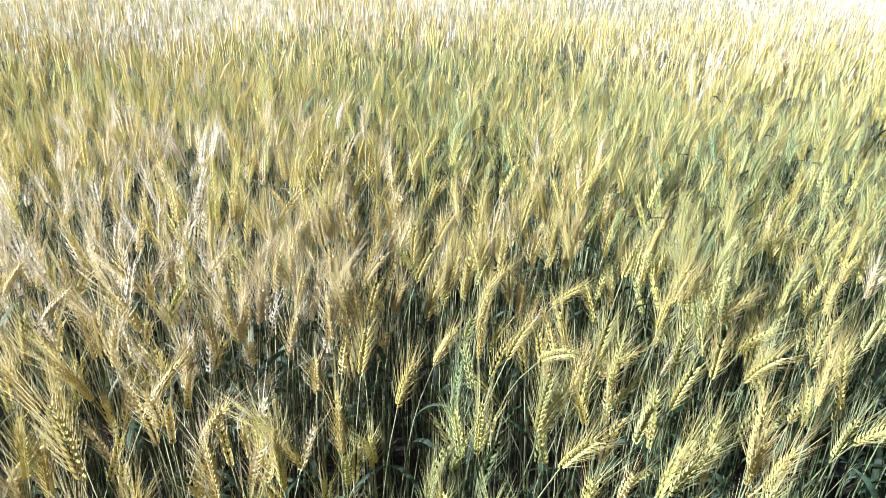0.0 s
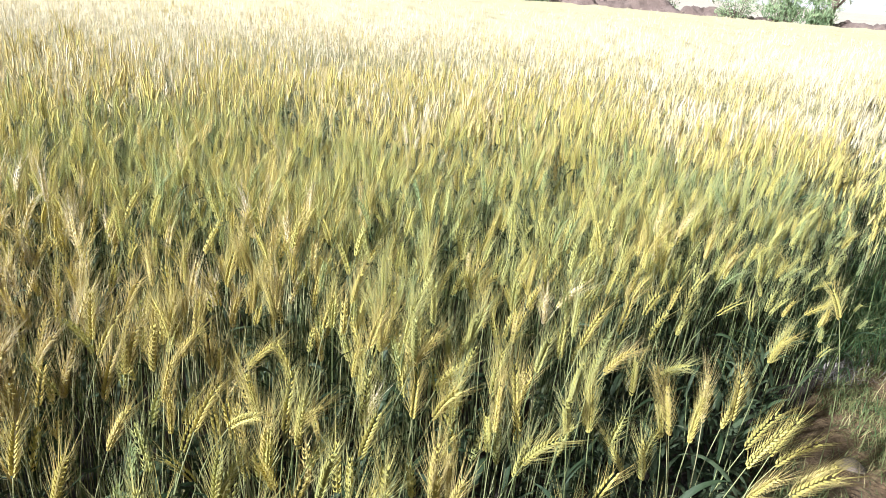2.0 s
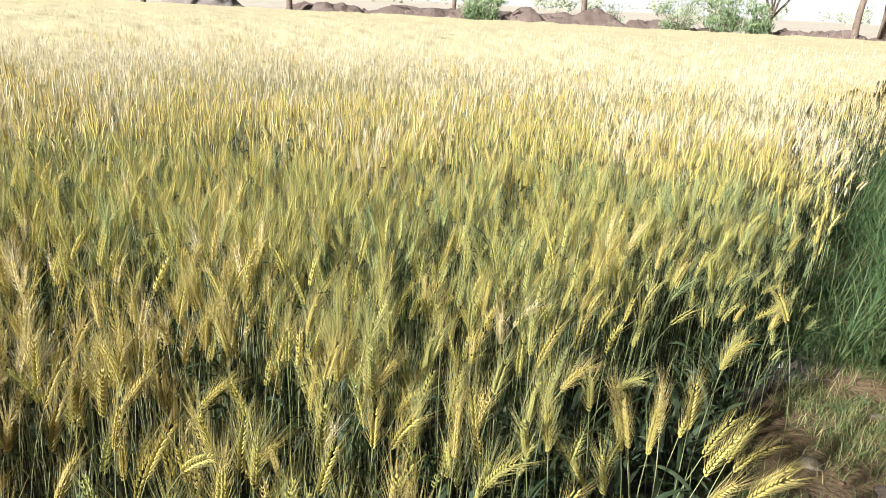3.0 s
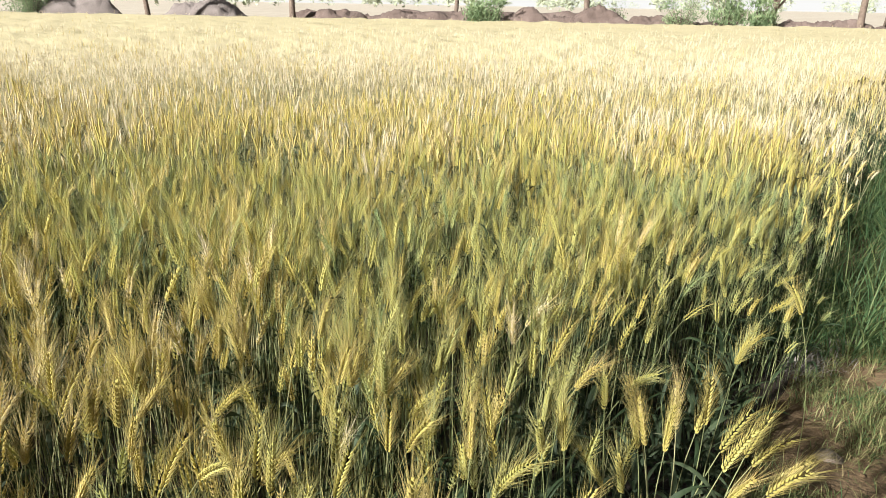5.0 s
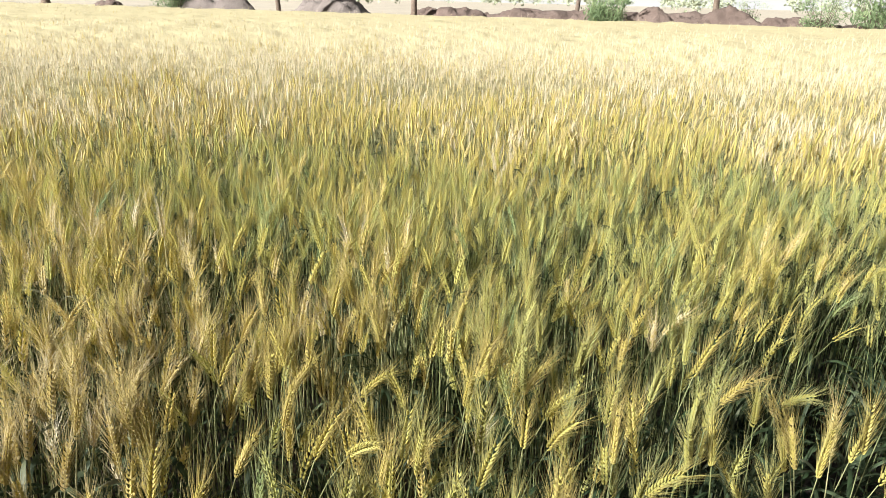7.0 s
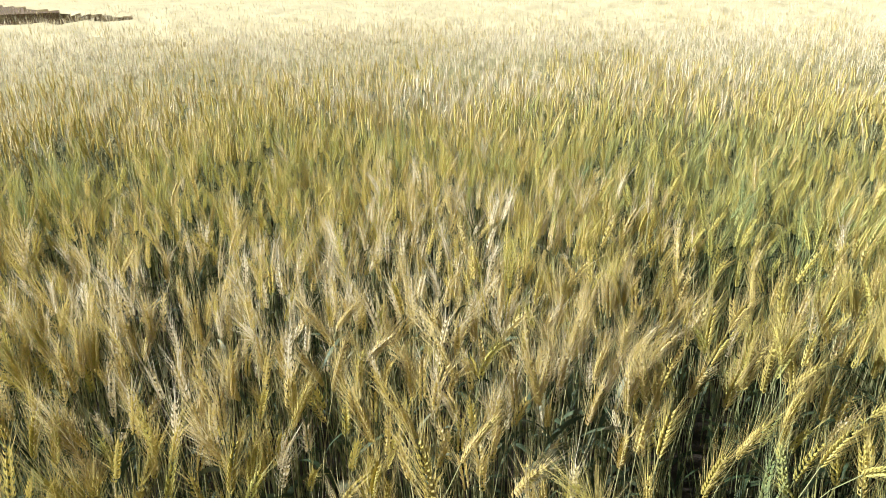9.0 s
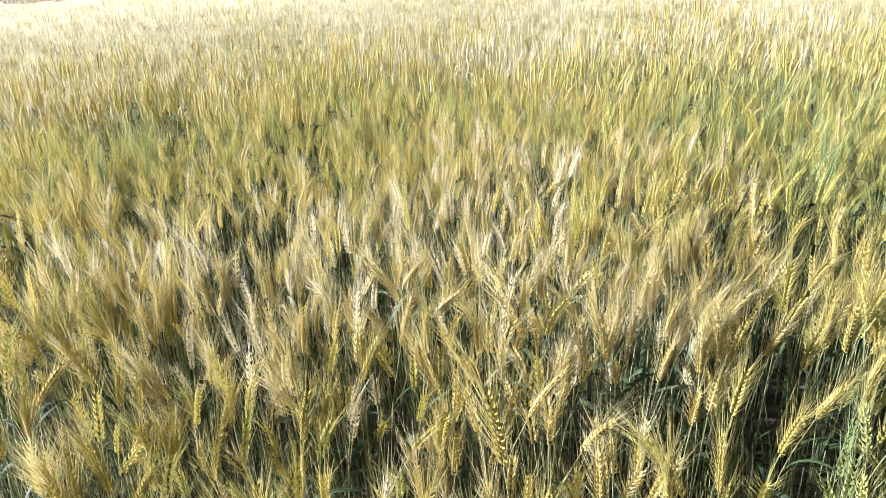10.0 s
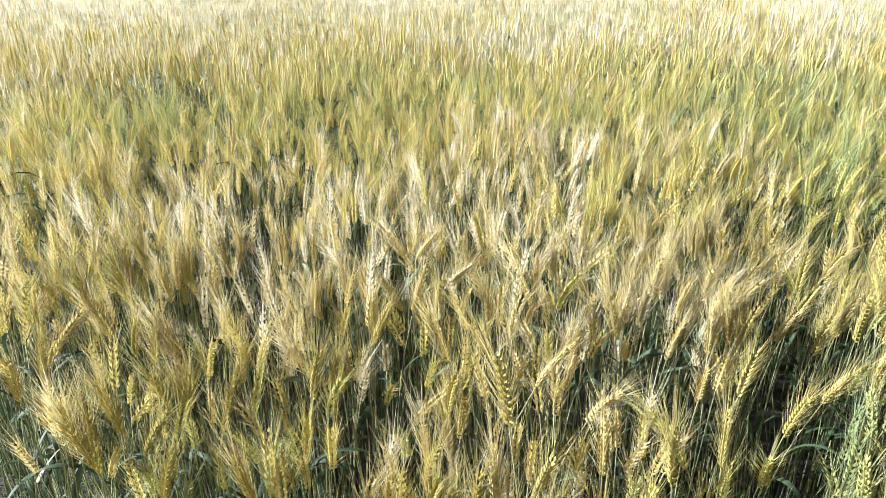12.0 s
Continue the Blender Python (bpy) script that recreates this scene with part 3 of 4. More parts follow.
LABELS = {0: "half-ripe bearded wheat plant, green-gold ear on pale straw", 1: "ripe golden bearded wheat plant on pale straw"}


def wheat_plant(rng, x, y, h, tilt, az, ear, awn, leaves, ripe):
    """One plant with its parts: straw, ear with awns, leaves."""
    lean = tilt * 0.72
    g = wheat_geo(rng, 0, h, lean, az, 2 * (tilt - lean), ear, awn, leaves)
    root = new("wheat_plant")
    root.empty_display_size = 0.05
    root.matrix_basis = pose(x, y, 0)
    single("stem", *merge(g["stem"]), M_STEM, ripe, root)
    e = single("ear", *merge(g["ear"]), M_EAR, ripe, root, smooth=False)
    single("beard", *merge(g["awn"]), M_AWN, ripe, e)
    for v, f in g["leaf"]:
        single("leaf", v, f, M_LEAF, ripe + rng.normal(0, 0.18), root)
    return tagged(root, LABELS[int(ripe > 0.66)], "wheat plant", "wheat plants")


taken = []
for x, y, h, tilt, az in BY_THE_PATH + TUFT + IN_FRONT + BETWEEN + TO_THE_WEST + GOLDEN_CLUMPS:
    wheat_plant(rng, x, y, h, tilt, az, rng.uniform(0.102, 0.125), rng.uniform(0.065, 0.09), int(rng.integers(1, 3)), min(0.80, ripe_and_haze(x, y) + rng.normal(0.14 if x > -0.05 else 0.07, 0.09)))
    taken.append((x, y))


def clear_of(p):
    """Keeps the air open before the ears that stand out."""
    for a, b in taken:
        d = math.hypot(a, b - 0.45)
        ux, uy = a / d, (b - 0.45) / d
        along, across = (a - p[0]) * ux + (b - p[1]) * uy, (a - p[0]) * -uy + (b - p[1]) * ux
        if -0.03 < along < 0.20 and abs(across) < 0.028:
            return False
    return True


near_places = [p for p in scatter(rng, 0.30, 3.9, -42, 100, 365) if clear_of(p)]
rng.shuffle(near_places)
close = [p for p in near_places if math.hypot(p[0], p[1] - 0.45) < 2.0]
chosen = close[:215]
others = close[215:] + [p for p in near_places if math.hypot(p[0], p[1] - 0.45) >= 2.0]
stock = {}
for x, y in chosen:
    key = (int(ripe_and_haze(x, y) * 4), int(rng.integers(4)))
    m = pose(x, y, 0, 0, 0, lean_az(rng))
    if key not in stock:
        ob = wheat_plant(rng, x, y, rng.uniform(0.66, 0.80), abs(rng.normal(8, 15)), 0, rng.uniform(0.092, 0.120), rng.uniform(0.065, 0.09), 3, min(0.78, 0.12 + key[0] / 4 + rng.uniform(-0.06, 0.06)))
        ob.matrix_basis = m
        stock[key] = ob
    else:
        copy_thing(stock[key], m)
strew("near_wheat", rng, others, variants(rng, 1, 46, (0, 3), 14), "bearded wheat ears on pale straw, half ripe", 0.15)


def straws(rng, places):
    """Bare straws and unripe shoots between the ears."""
    chunks = []
    for x, y in places:
        h, a, k = rng.uniform(0.38, 0.68) * height(x, y), rng.uniform(0, 2 * math.pi), abs(rng.normal(0, 0.07))
        top = np.array([math.cos(a) * k, math.sin(a) * k, h])
        v, f = tube([np.zeros(3), top * (0.4, 0.4, 0.5), top], [0.0021, 0.0019, 0.0011], 3)
        # low ripe values also keep these straws dark, as in the shade below ears
        chunks.append((v + (x, y, 0), f, np.zeros(len(f), int), np.full(len(v), rng.uniform(0.05, 0.55))))
    return chunks


tagged(new("wheat_straws", soup("wheat_straws", straws(rng, scatter(rng, 0.30, 4.2, -45, 104, 250)), [M_STEM])), "upright pale green straws below the ears", "wheat straw", kind="stuff")

# ---- the border: path, grass, stones ----
def path_sheet():
    """Trodden dry earth beside the crop."""
    ys = np.concatenate([np.arange(-6, 9, 0.15), np.arange(9, 40, 1.0)])
    us = np.concatenate([[0.0, 0.12], np.linspace(0.25, 3.4, 22)])
    v = []
    for y in ys:
        for k, u in enumerate(us):
            x = edge_x(y) + 0.12 + u + 0.10 * patch(0.3, y, 2.0, 4)
            z = 0.022 * patch(x, y, 1.3, 6) + 0.012 * patch(x, y, 5.0, 7) + (0.012 + 0.02 * min(1.0, u) + 0.012 * patch(x, y, 7.0, 11) if 0 < k < len(us) - 1 else -0.02)
            v.append((x, y, z))
    n, f = len(us), []
    for j in range(len(ys) - 1):
        for i in range(n - 1):
            p = j * n + i
            f += [(p, p + 1, p + n + 1), (p, p + n + 1, p + n)]
    return v, f


tagged(single("path", *path_sheet(), M_PATH, 0.5), "trodden dry brown earth path beside the wheat", "path", kind="structure")


def grass_blades(rng, places, tall, wide, ripe, droop=1.0):
    """Thin arching blades about each place."""
    chunks = []
    for x, y in places:
        z0 = 0.022 * patch(x, y, 1.3, 6)
        for _ in range(int(rng.integers(3, 6))):
            a, ln = rng.uniform(0, 2 * math.pi), tall * rng.uniform(0.5, 1.3)
            o, p = np.array([math.cos(a), math.sin(a), 0]), np.array([x + rng.normal(0, 0.012), y + rng.normal(0, 0.012), z0])
            e, pts = radians(rng.uniform(50, 88)), []
            d = droop * radians(rng.uniform(30, 140))
            for i in range(5):
                pts.append(p.copy())
                q = e - d * (i / 4) ** 1.4
                p = p + (o * math.cos(q) + np.array([0, 0, math.sin(q)])) * ln / 4
            pts = np.array(pts)
            v, f = blade(pts, wide * np.array([0.8, 1.0, 0.9, 0.6, 0.06]), np.array([-o[1], o[0], 0]))
            v[:, 2] = np.maximum(v[:, 2], z0 + 0.02)
            chunks.append((v, f, np.zeros(len(f), int), np.full(len(v), ripe + rng.normal(0, 0.2))))
    return chunks


def border(rng, y0, y1, u0, u1, count):
    out = []
    for _ in range(count):
        y = rng.uniform(y0, y1)
        x = edge_x(y) + rng.uniform(u0, u1)
        if rng.random() < 0.55 + 1.2 * patch(x, y, 2.2, 12):
            out.append((x, y))
    return out


tagged(new("dry_grass", soup("dry_grass", grass_blades(rng, border(rng, 2.2, 5.0, -0.04, 0.75, 4000), 0.11, 0.0014, 0.60, 1.5), [M_GRASS])), "short dry curled grass beside the path", "grass", kind="stuff")
tagged(new("green_grass", soup("green_grass", grass_blades(rng, border(rng, 3.75, 9.0, -0.22, 0.48, 2300), 0.42, 0.0032, 0.08) + grass_blades(rng, border(rng, 9.0, 18, -0.1, 0.7, 400), 0.36, 0.0040, 0.14), [M_GRASS])), "tall green grass along the crop's edge", "grass", kind="stuff")
tagged(new("low_grass", soup("low_grass", grass_blades(rng, border(rng, 2.2, 5.0, -0.08, 0.75, 1500), 0.11, 0.0017, 0.26, 1.3), [M_GRASS])), "thin green grass at the crop's foot", "grass", kind="stuff")
tagged(new("verge_grass", soup("verge_grass", grass_blades(rng, border(rng, 6, 36, 0.4, 1.6, 300), 0.22, 0.004, 0.45), [M_GRASS])), "dry and green grass on the verge", "grass", kind="stuff")
litter = [(1.68 + 0.62 * k + float(rng.normal(0, 0.06)), 3.85 + 0.75 * k + float(rng.normal(0, 0.06))) for k in rng.uniform(-0.3, 0.35, 320)]
tagged(new("dry_litter", soup("dry_litter", grass_blades(rng, litter, 0.10, 0.0020, 0.55, 1.5), [M_LITTER])), "tangled grey dead grass at the crop's foot", "dead grass", kind="stuff")


def leafy_edge(rng, places):
    """Broad arching wheat leaves low at the shaded edge of the crop."""
    chunks = []
    for x, y in places:
        for _ in range(int(rng.integers(2, 5))):
            a, ln, wd = rng.uniform(0, 2 * math.pi), rng.uniform(0.11, 0.21), rng.uniform(0.005, 0.0095)
            o = np.array([math.cos(a), math.sin(a), 0])
            p, pts = np.array([x, y, rng.uniform(0.05, 0.38)]), []
            e, d = radians(rng.uniform(55, 82)), radians(rng.uniform(70, 160))
            for i in range(8):
                pts.append(p.copy())
                q = e - d * (i / 7) ** 1.6
                p = p + (o * math.cos(q) + np.array([0, 0, math.sin(q)])) * ln / 7
            q = np.linspace(0, 1, 8)
            v, f = blade(np.array(pts), wd * (0.4 + 0.6 * np.sin(np.pi * (0.2 + 0.7 * q))) * (1 - 0.93 * q ** 4), np.array([-o[1], o[0], 0.4 * rng.normal()]))
            v[:, 2] = np.maximum(v[:, 2], 0.03)
            chunks.append((v, f, np.zeros(len(f), int), np.full(len(v), rng.uniform(0.45, 1.12))))
    return chunks


spots = border(rng, 1.2, 12, -0.85, 0.08, 1500) + near_places[:500] + [(float(rng.uniform(0.25, 1.15)), float(rng.uniform(1.75, 2.9))) for _ in range(200)]
spots = [p for p in spots if inside(*p) > 0.06]
tagged(new("wheat_leaves", soup("wheat_leaves", leafy_edge(rng, spots), [M_LEAF])), "grey-green arching wheat leaves low in the crop, darkened for its shade", "wheat leaves", kind="stuff")


def lump(rng, rx, ry, rz, rough=0.25, div=2):
    """An irregular rounded lump resting on z = 0."""
    bm = bmesh.new()
    bmesh.ops.create_icosphere(bm, subdivisions=div, radius=1.0)
    off = Vector(rng.uniform(-50, 50, 3).tolist())
    for q in bm.verts:
        k = 1 + rough * noise.noise(q.co * 1.6 + off) + rough * 0.5 * noise.noise(q.co * 4.0 + off) + (rough * 0.22 * noise.noise(q.co * 11.0 + off) if div > 3 else 0.0)
        q.co = Vector((q.co.x * rx * k, q.co.y * ry * k, max(-0.25 * rz, q.co.z * rz * k)))
    v = np.array([q.co for q in bm.verts])
    f = np.array([[q.index for q in t.verts] for t in bm.faces])
    bm.free()
    return v, f


def stone(x, y, rx, ry, rz, name, label, mat):
    v, f = lump(rng, rx, ry, rz, 0.35)
    return tagged(single(name, v + np.array((x, y, 0.02)), f, mat, 0.5), label, name)


stone(1.40, 2.95, 0.055, 0.04, 0.022, "clod", "pale dry clod of earth on the path", M_STONE)
stone(1.62, 2.80, 0.05, 0.05, 0.018, "clod", "flat pale clod of earth on the path", M_STONE)
stone(1.85, 3.35, 0.04, 0.03, 0.015, "clod", "small dry clod of earth on the path", M_STONE)
crumbs = []
for x, y in border(rng, 1.0, 7.0, 0.15, 1.6, 700):
    v, f = lump(rng, *(rng.uniform(0.004, 0.014, 3)), 0.3, 1)
    crumbs.append((v + np.array((x, y, 0.022 * patch(x, y, 1.3, 6) + 0.03)), f, np.zeros(len(f), int), np.full(len(v), 0.5)))
tagged(new("earth_crumbs", soup("earth_crumbs", crumbs, [M_PATH])), "loose crumbs of dry earth on the path", "soil", kind="stuff")


def loose_leaf(x, y, z, az, ln, wd, ripe, name, label, tilt=30):
    """A single broad leaf on a short stalk down to the ground."""
    a = radians(az)
    o, e = np.array([math.cos(a), math.sin(a), 0]), radians(tilt)
    p, pts = np.array([0, 0, z]), []
    for i in range(9):
        pts.append(p.copy())
        q = e - radians(60) * (i / 8)
        p = p + (o * math.cos(q) + np.array([0, 0, math.sin(q)])) * ln / 8
    q = np.linspace(0, 1, 9)
    root = new(name)
    root.empty_display_size = 0.05
    root.matrix_basis = pose(x, y, 0)
    stalk = [(0.01 * math.sin(k), 0.006 * k, z * (1 - k / 5)) for k in range(6)][::-1]
    single("stalk", *tube(stalk + [tuple(pts[0])], [0.0022] * 6 + [0.0012], 5), M_STEM, 0.3, root)
    single("leaf", *blade(pts, wd * np.sin(np.pi * (0.08 + 0.86 * q)) ** 0.7, np.array([-o[1], o[0], 0.0]), 0.35), M_LEAF, ripe, root)
    return tagged(root, label, name.replace("_", " "))


loose_leaf(-1.30, 0.98, 0.60, 10, 0.085, 0.024, 1.16, "broadleaf_weed", "broad grey-green weed leaf among the wheat straw", 20)
loose_leaf(-0.94, 1.48, 0.68, 20, 0.06, 0.009, 1.2, "dry_leaf", "pale dry curled leaf among the wheat ears", 40)
loose_leaf(0.37, 2.18, 0.33, 40, 0.07, 0.009, 1.25, "dry_leaf", "dry pale bent leaf low in the wheat", 60)
loose_leaf(-0.25, 2.30, 0.62, 100, 0.05, 0.012, 1.15, "dry_leaf", "pale dry curled leaf among the wheat ears", 70)
loose_leaf(-1.60, 2.11, 0.74, 200, 0.11, 0.006, 1.25, "dry_leaf", "pale dry split leaf standing above the wheat ears", 50)
loose_leaf(-1.59, 2.12, 0.74, -20, 0.10, 0.006, 1.25, "dry_leaf", "pale dry split leaf standing above the wheat ears", 45)
loose_leaf(1.82, 3.49, 0.05, -60, 0.07, 0.012, 1.0, "dry_leaf", "brown dry leaf fallen on the path", 10)


def seed_head(x, y, z, az):
    """A weed's pinkish woolly spike on a thin stalk."""
    root = new("weed_seed_head")
    root.empty_display_size = 0.05
    root.matrix_basis = pose(x, y, 0, 0, 0, az)
    single("stalk", *tube([(0.05, 0, 0), (0.03, 0, z * 0.5), (0, 0, z)], [0.002, 0.0017, 0.0012], 5), M_STEM, 0.5, root)
    tufts = []
    for k in range(70):
        q = k / 69
        a = k * 2.4
        r = 0.0065 * math.sin(math.pi * (0.15 + 0.75 * q)) ** 0.6
        c = np.array([-0.018 * q + math.cos(a) * r, math.sin(a) * r, z + 0.05 * q])
        d = np.array([math.cos(a) * 0.7, math.sin(a) * 0.7, 0.7])
        tufts.append(grain(c, d, 0.0022, 0.0022, 0.006, np.array([-math.sin(a), math.cos(a), 0]), np.array([0, 0, 1.0]), False))
    single("seed_spike", *merge(tufts), M_PETAL, 0.6, root, "woolly pinkish seed spike")
    return tagged(root, "weed with a woolly pinkish seed spike in the wheat", "weed")


seed_head(-1.25, 0.55, 0.66, 20)


# ---- beyond the field: bank, shrubs, trees ----
def earth_mound(x, y, rx, ry, rz, label, mat=None):
    """A heap that spreads to its foot, with a broken, crumbling surface."""
    off = Vector(rng.uniform(-50, 50, 3).tolist())
    v, f, n = [(0, 0, rz)], [], 44
    for j in range(1, 23):
        r = (j / 22) ** 0.8
        for i in range(n):
            a = 2 * math.pi * i / n
            p = Vector((rx * r * math.cos(a), ry * r * math.sin(a), 0))
            k = noise.noise(p * 0.7 + off) + 0.5 * noise.noise(p * 2.1 + off) + 0.3 * noise.noise(p * 5.0 + off)
            z = rz * ((1 - r ** 2.4) + 0.30 * k * (1 - r ** 4)) - 0.3 * r ** 6
            v.append((p.x * (1 + 0.12 * k), p.y, max(z, -0.3)))
    for i in range(n):
        f.append((0, 1 + i, 1 + (i + 1) % n))
    for j in range(21):
        for i in range(n):
            p, q = 1 + j * n + i, 1 + j * n + (i + 1) % n
            f += [(p, p + n, q), (q, p + n, q + n)]
    v, f = np.array(v), np.array(f)
    return tagged(single("earth_mound", v + np.array((x, y, -0.02)), f, mat or M_BANK, 0.5), label, "earth mound", "earth mounds of the bank")


MOUND = "brown heap of dug earth in the bank"
for x, rz in ((-11.6, 1.15), (-10.0, 1.35), (-8.2, 1.2), (-6.3, 1.4), (-4.4, 1.25), (-2.6, 1.35), (-0.6, 1.2), (1.0, 1.55), (2.9, 1.3), (4.4, 1.5), (6.0, 1.15), (7.6, 1.35), (9.3, 1.1), (11.4, 1.0)):
    earth_mound(x + rng.uniform(-0.2, 0.2), 41.8 + rng.uniform(-0.3, 0.3), rng.uniform(2.0, 2.8), 1.3, rz * 0.90, MOUND)
earth_mound(-2.0, 42.6, 11.5, 1.6, 1.38, "long low ridge of dug brown earth along the field's end")
for x, rz in ((14.6, 1.05), (16.0, 1.15), (17.4, 1.1), (18.6, 1.0)):
    earth_mound(x, 41.2, 2.4, 1.1, rz, "low tan heap of dry earth and grass")
earth_mound(-25.8, 41.8, 3.6, 2.0, 1.75, "tall heap of dug earth, greyed for haze", M_HEAP)
earth_mound(-19.4, 44.8, 3.4, 2.0, 1.6, "broad heap of dug earth behind a slender tree, greyed for haze", M_HEAP)
earth_mound(-37.0, 46.0, 1.6, 1.2, 1.1, "small dark heap of earth beside a tree")
for x in (-62.0, -58.0, -54.5, -51.0, -46.5):
    earth_mound(x, 42.0, 3.4, 1.5, 1.2, "low heap of earth at the field's end, greyed for haze", M_HEAP)


def leaf_cloud(rng, centres, radii, count, size, long=1.0, up=0.0):
    """Many small leaf blades in clumps, paler towards the top of each clump."""
    chunks = []
    for _ in range(count):
        k = int(rng.integers(len(centres)))
        d = rng.normal(0, 1, 3)
        d /= np.linalg.norm(d)
        p = np.array(centres[k]) + d * radii[k] * rng.uniform(0.35, 1.0)
        a = rng.normal(0, 1, 3) + np.array([0, 0, up])
        a /= np.linalg.norm(a)
        b = np.cross(a, rng.normal(0, 1, 3))
        b /= np.linalg.norm(b) + 1e-9
        s = size * rng.uniform(0.6, 1.4)
        n = np.cross(a, b) * s * 0.15
        v = np.array([p, p + a * s * long * 0.5 + b * s * 0.32 + n, p + a * s * long, p + a * s * long * 0.5 - b * s * 0.32 + n])
        chunks.append((v, np.array([[0, 1, 2], [0, 2, 3]]), np.zeros(2, int), np.full(4, 0.45 + 0.25 * d[2] + rng.normal(0, 0.15))))
    return chunks


def shrub(x, y, wide, tall, label, reed=False, count=1500):
    root = new("shrub")
    root.matrix_basis = pose(x, y, 0)
    tips = []
    for _ in range(16):
        a, r = rng.uniform(0, 2 * math.pi), wide * 0.5 * math.sqrt(rng.uniform(0, 1))
        t = np.array([math.cos(a) * r, math.sin(a) * r * 0.7, tall * rng.uniform(0.45, 0.95)])
        single("stem", *tube([t * 0.05 * np.array([1, 1, 0]), t * np.array([0.5, 0.5, 0.6]), t], [0.022, 0.015, 0.006], 5), M_BARK, 0.5, root)
        tips += [tuple(t), tuple(t * np.array([0.8, 0.8, 0.55]))]
    ch = leaf_cloud(rng, tips, [wide * 0.20] * len(tips), count, 0.10 if reed else 0.085, 2.6 if reed else 1.2, 1.6 if reed else 0.2)
    ob = new("foliage", soup("foliage", ch, [M_FOLIAGE], False))
    ob.parent = root
    return tagged(root, label, "shrub", "shrubs along the bank")


shrub(-1.55, 40.6, 2.2, 1.9, "leafy green shrub growing against the earth bank", True, 1500)
shrub(8.9, 40.6, 2.0, 2.7, "yellow-green leafy shrub at the field's end", False, 1600)
shrub(11.2, 40.4, 2.6, 2.6, "dense reed-like green shrub at the field's end", True, 1500)
shrub(12.8, 40.3, 1.8, 2.1, "green shrub with narrow leaves at the field's end", True, 1200)
shrub(-27.6, 40.4, 2.8, 3.6, "tall dark green shrub beside an earth heap", False, 5200)
shrub(15.6, 47.5, 1.3, 1.7, "small grey-green shrub behind the bank", False, 500)
shrub(6.3, 46.0, 1.6, 2.2, "small thin green shrub behind the bank", False, 400)


def tree(x, y, radius, tall, lean, fork, label, leaves=2600):
    """A tapered, slightly bent trunk that forks into limbs under an open crown."""
    root = new("tree")
    root.matrix_basis = pose(x, y, 0)
    s = np.linspace(0, 1, 9)
    bend = radius * 0.9 * np.sin(s * 5 + rng.uniform(0, 6)) * s
    top = tall * fork
    line = np.stack([lean * top * s ** 1.3 + bend, 0.3 * bend, top * s], 1)
    single("trunk", *tube(line, radius * (1.25 - 0.5 * s + 0.45 * np.exp(-s * 14)), 12), M_BARK, 0.5, root)
    tips = []
    for k in range(6):
        a = k * 2 * math.pi / 6 + rng.uniform(-0.4, 0.4)
        reach, rise = tall * rng.uniform(0.16, 0.30), tall * (1 - fork) * rng.uniform(0.45, 0.95)
        o = np.array([math.cos(a) * reach, math.sin(a) * reach, rise])
        pts = [line[-1], line[-1] + o * (0.4, 0.4, 0.3), line[-1] + o * (0.75, 0.75, 0.7), line[-1] + o]
        single("limb", *tube(pts, [radius * 0.55, radius * 0.4, radius * 0.25, radius * 0.08], 7), M_BARK, 0.5, root)
        tips += [tuple(p) for p in pts[2:]]
        for _ in range(4):
            tips.append(tuple(pts[2] + rng.normal(0, 1, 3) * tall * np.array([0.10, 0.10, 0.06])))
    ob = new("crown", soup("crown", leaf_cloud(rng, tips, [tall * 0.10] * len(tips), leaves, 0.16, 1.2), [M_FOLIAGE], False))
    ob.parent = root
    return tagged(root, label, "tree", "trees along the field's end")


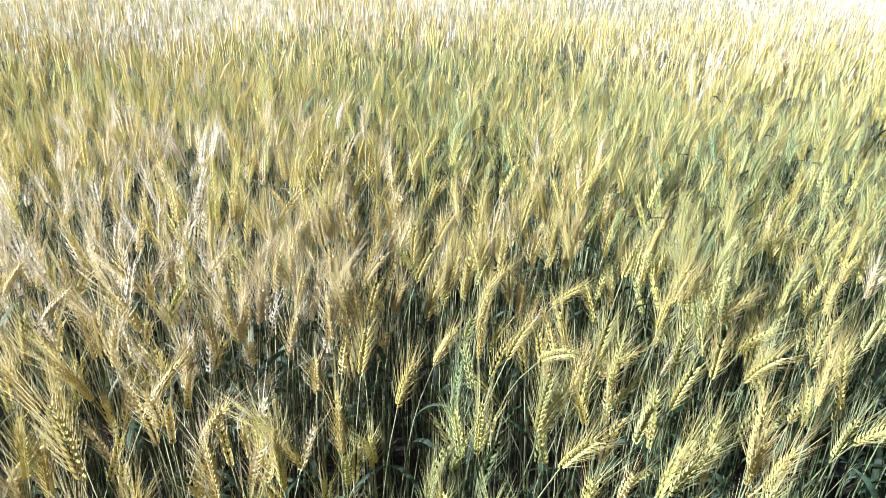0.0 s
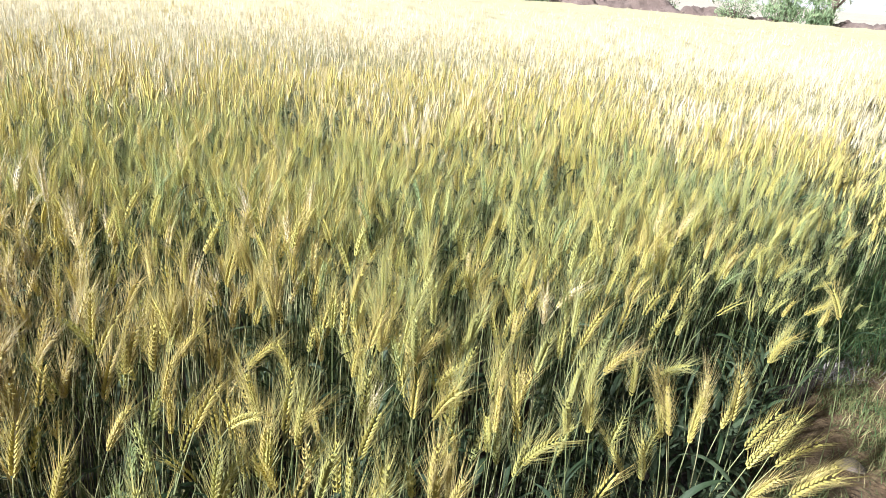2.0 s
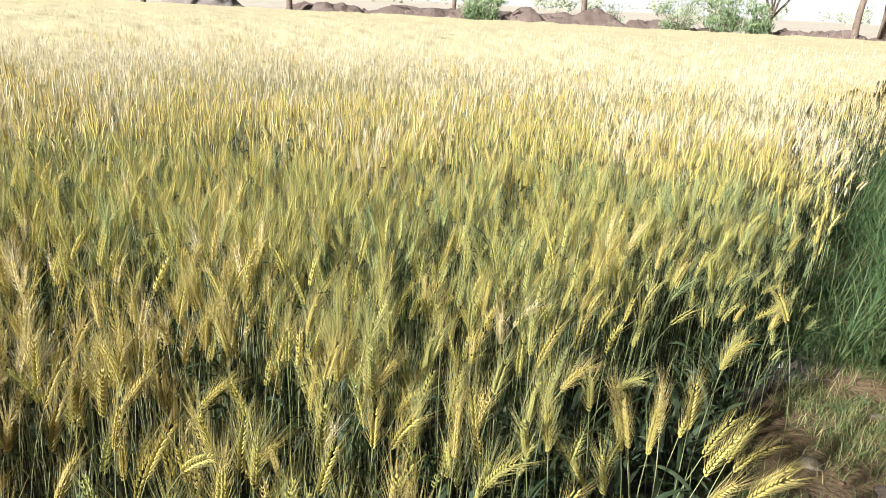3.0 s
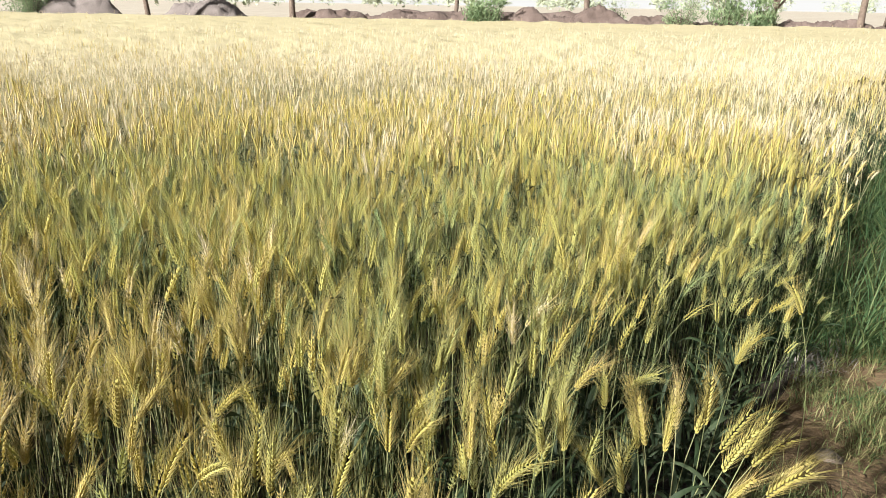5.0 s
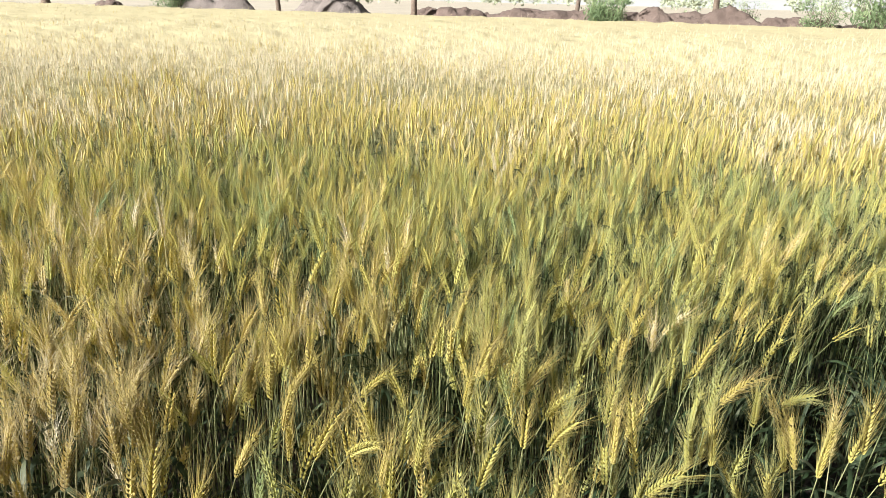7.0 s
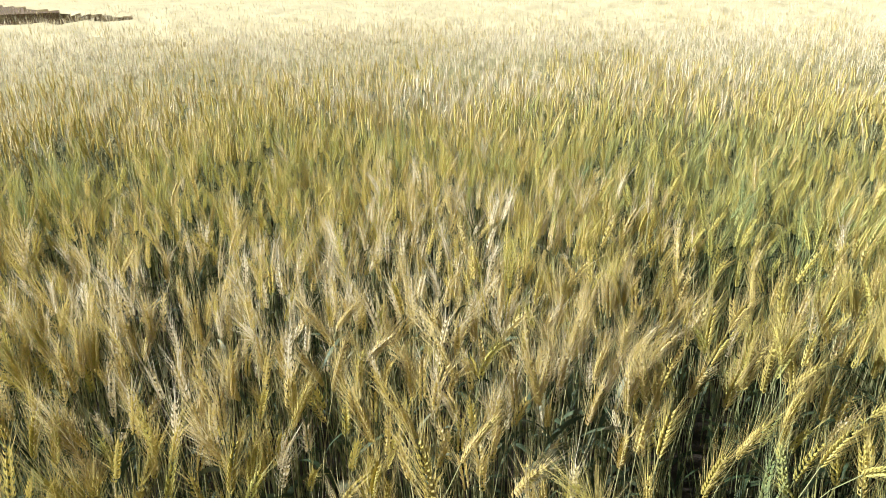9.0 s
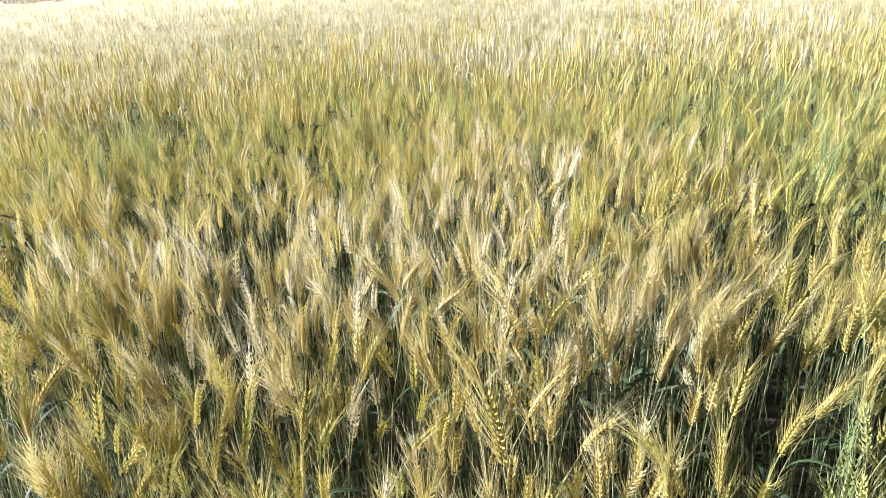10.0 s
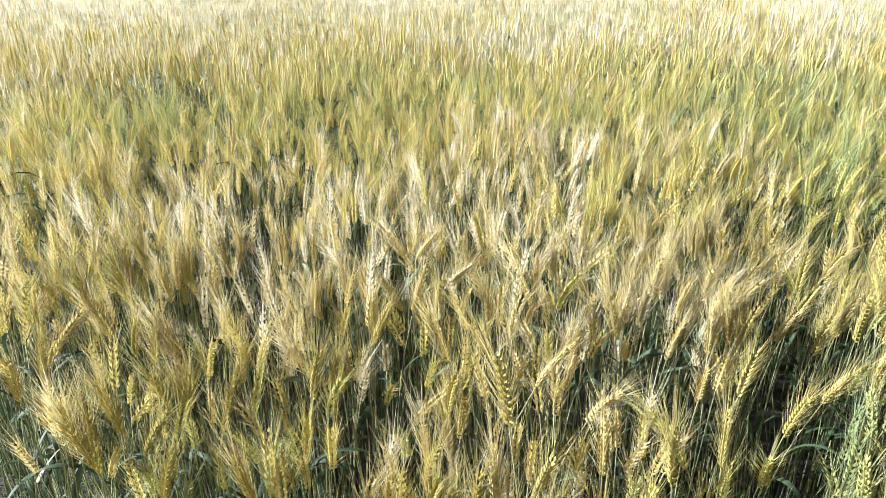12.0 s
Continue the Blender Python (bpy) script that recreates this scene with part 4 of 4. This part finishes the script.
tree(-38.2, 36.6, 0.36, 10.0, -0.05, 0.5, "tall tree with a thick grey-brown trunk at the field's end")
tree(-61.0, 66.0, 0.34, 9.0, -0.04, 0.5, "tree with a grey-brown trunk beyond the field")
tree(-20.9, 41.0, 0.13, 7.0, -0.05, 0.55, "slender tree with a thin brown trunk by the bank", 1400)
tree(-12.2, 40.4, 0.15, 7.0, -0.06, 0.55, "slender tree with a thin brown trunk by the bank", 1400)
tree(-3.6, 45.0, 0.12, 7.0, 0.08, 0.55, "slender tree with a thin brown trunk behind the bank", 1400)
tree(4.1, 43.6, 0.16, 7.5, 0.04, 0.55, "tree with a dark brown trunk behind the bank", 1800)
tree(13.7, 40.8, 0.13, 6.0, -0.05, 0.27, "dark forked tree behind the shrubs", 2600)
tree(17.9, 40.6, 0.16, 8.0, 0.05, 0.5, "leaning tree with a thick tan trunk on the bank", 2400)
tree(20.6, 43.5, 0.20, 8.0, 0.05, 0.5, "leaning tree with a grey-brown trunk beyond the bank", 2400)


def horizon_glow():
    """An added glowing ring far off, imitating bright milky haze where land and sky meet."""
    bm, last, first = bmesh.new(), None, None
    for k in range(97):
        a = 2 * math.pi * k / 96
        pair = [bm.verts.new((900 * math.cos(a), 900 * math.sin(a), z)) for z in (-3.0, 75.0)]
        if last:
            bm.faces.new((last[0], pair[0], pair[1], last[1]))
        last = pair
    me = bpy.data.meshes.new("backdrop")
    bm.to_mesh(me)
    bm.free()
    m, nt = node_mat("haze_glow")
    # self-lit surface: the haze's brightness comes from this emission
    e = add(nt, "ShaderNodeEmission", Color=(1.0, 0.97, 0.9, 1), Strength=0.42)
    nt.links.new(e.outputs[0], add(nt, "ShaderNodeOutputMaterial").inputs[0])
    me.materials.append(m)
    return tagged(new("backdrop", me), "glowing ring added along the horizon in place of haze", "haze", kind="structure")


horizon_glow()


def far_woods():
    """Loose line of trees in the distance, their foliage colour paled in place of haze."""
    chunks = []
    for _ in range(230):
        a, d = radians(rng.uniform(-55, 75)), rng.uniform(170, 700)
        x, y, r = -math.sin(a) * d, math.cos(a) * d, rng.uniform(2.0, 4.5)
        cs = [(x + rng.normal(0, r * 0.6), y + rng.normal(0, r * 0.6), r * rng.uniform(0.5, 1.5)) for _ in range(6)]
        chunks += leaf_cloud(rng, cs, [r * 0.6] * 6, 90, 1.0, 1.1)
    return tagged(new("far_woods", soup("far_woods", chunks, [M_HAZE], False)), "loose green trees in the distance, paled for haze", "woods", kind="stuff")


far_woods()
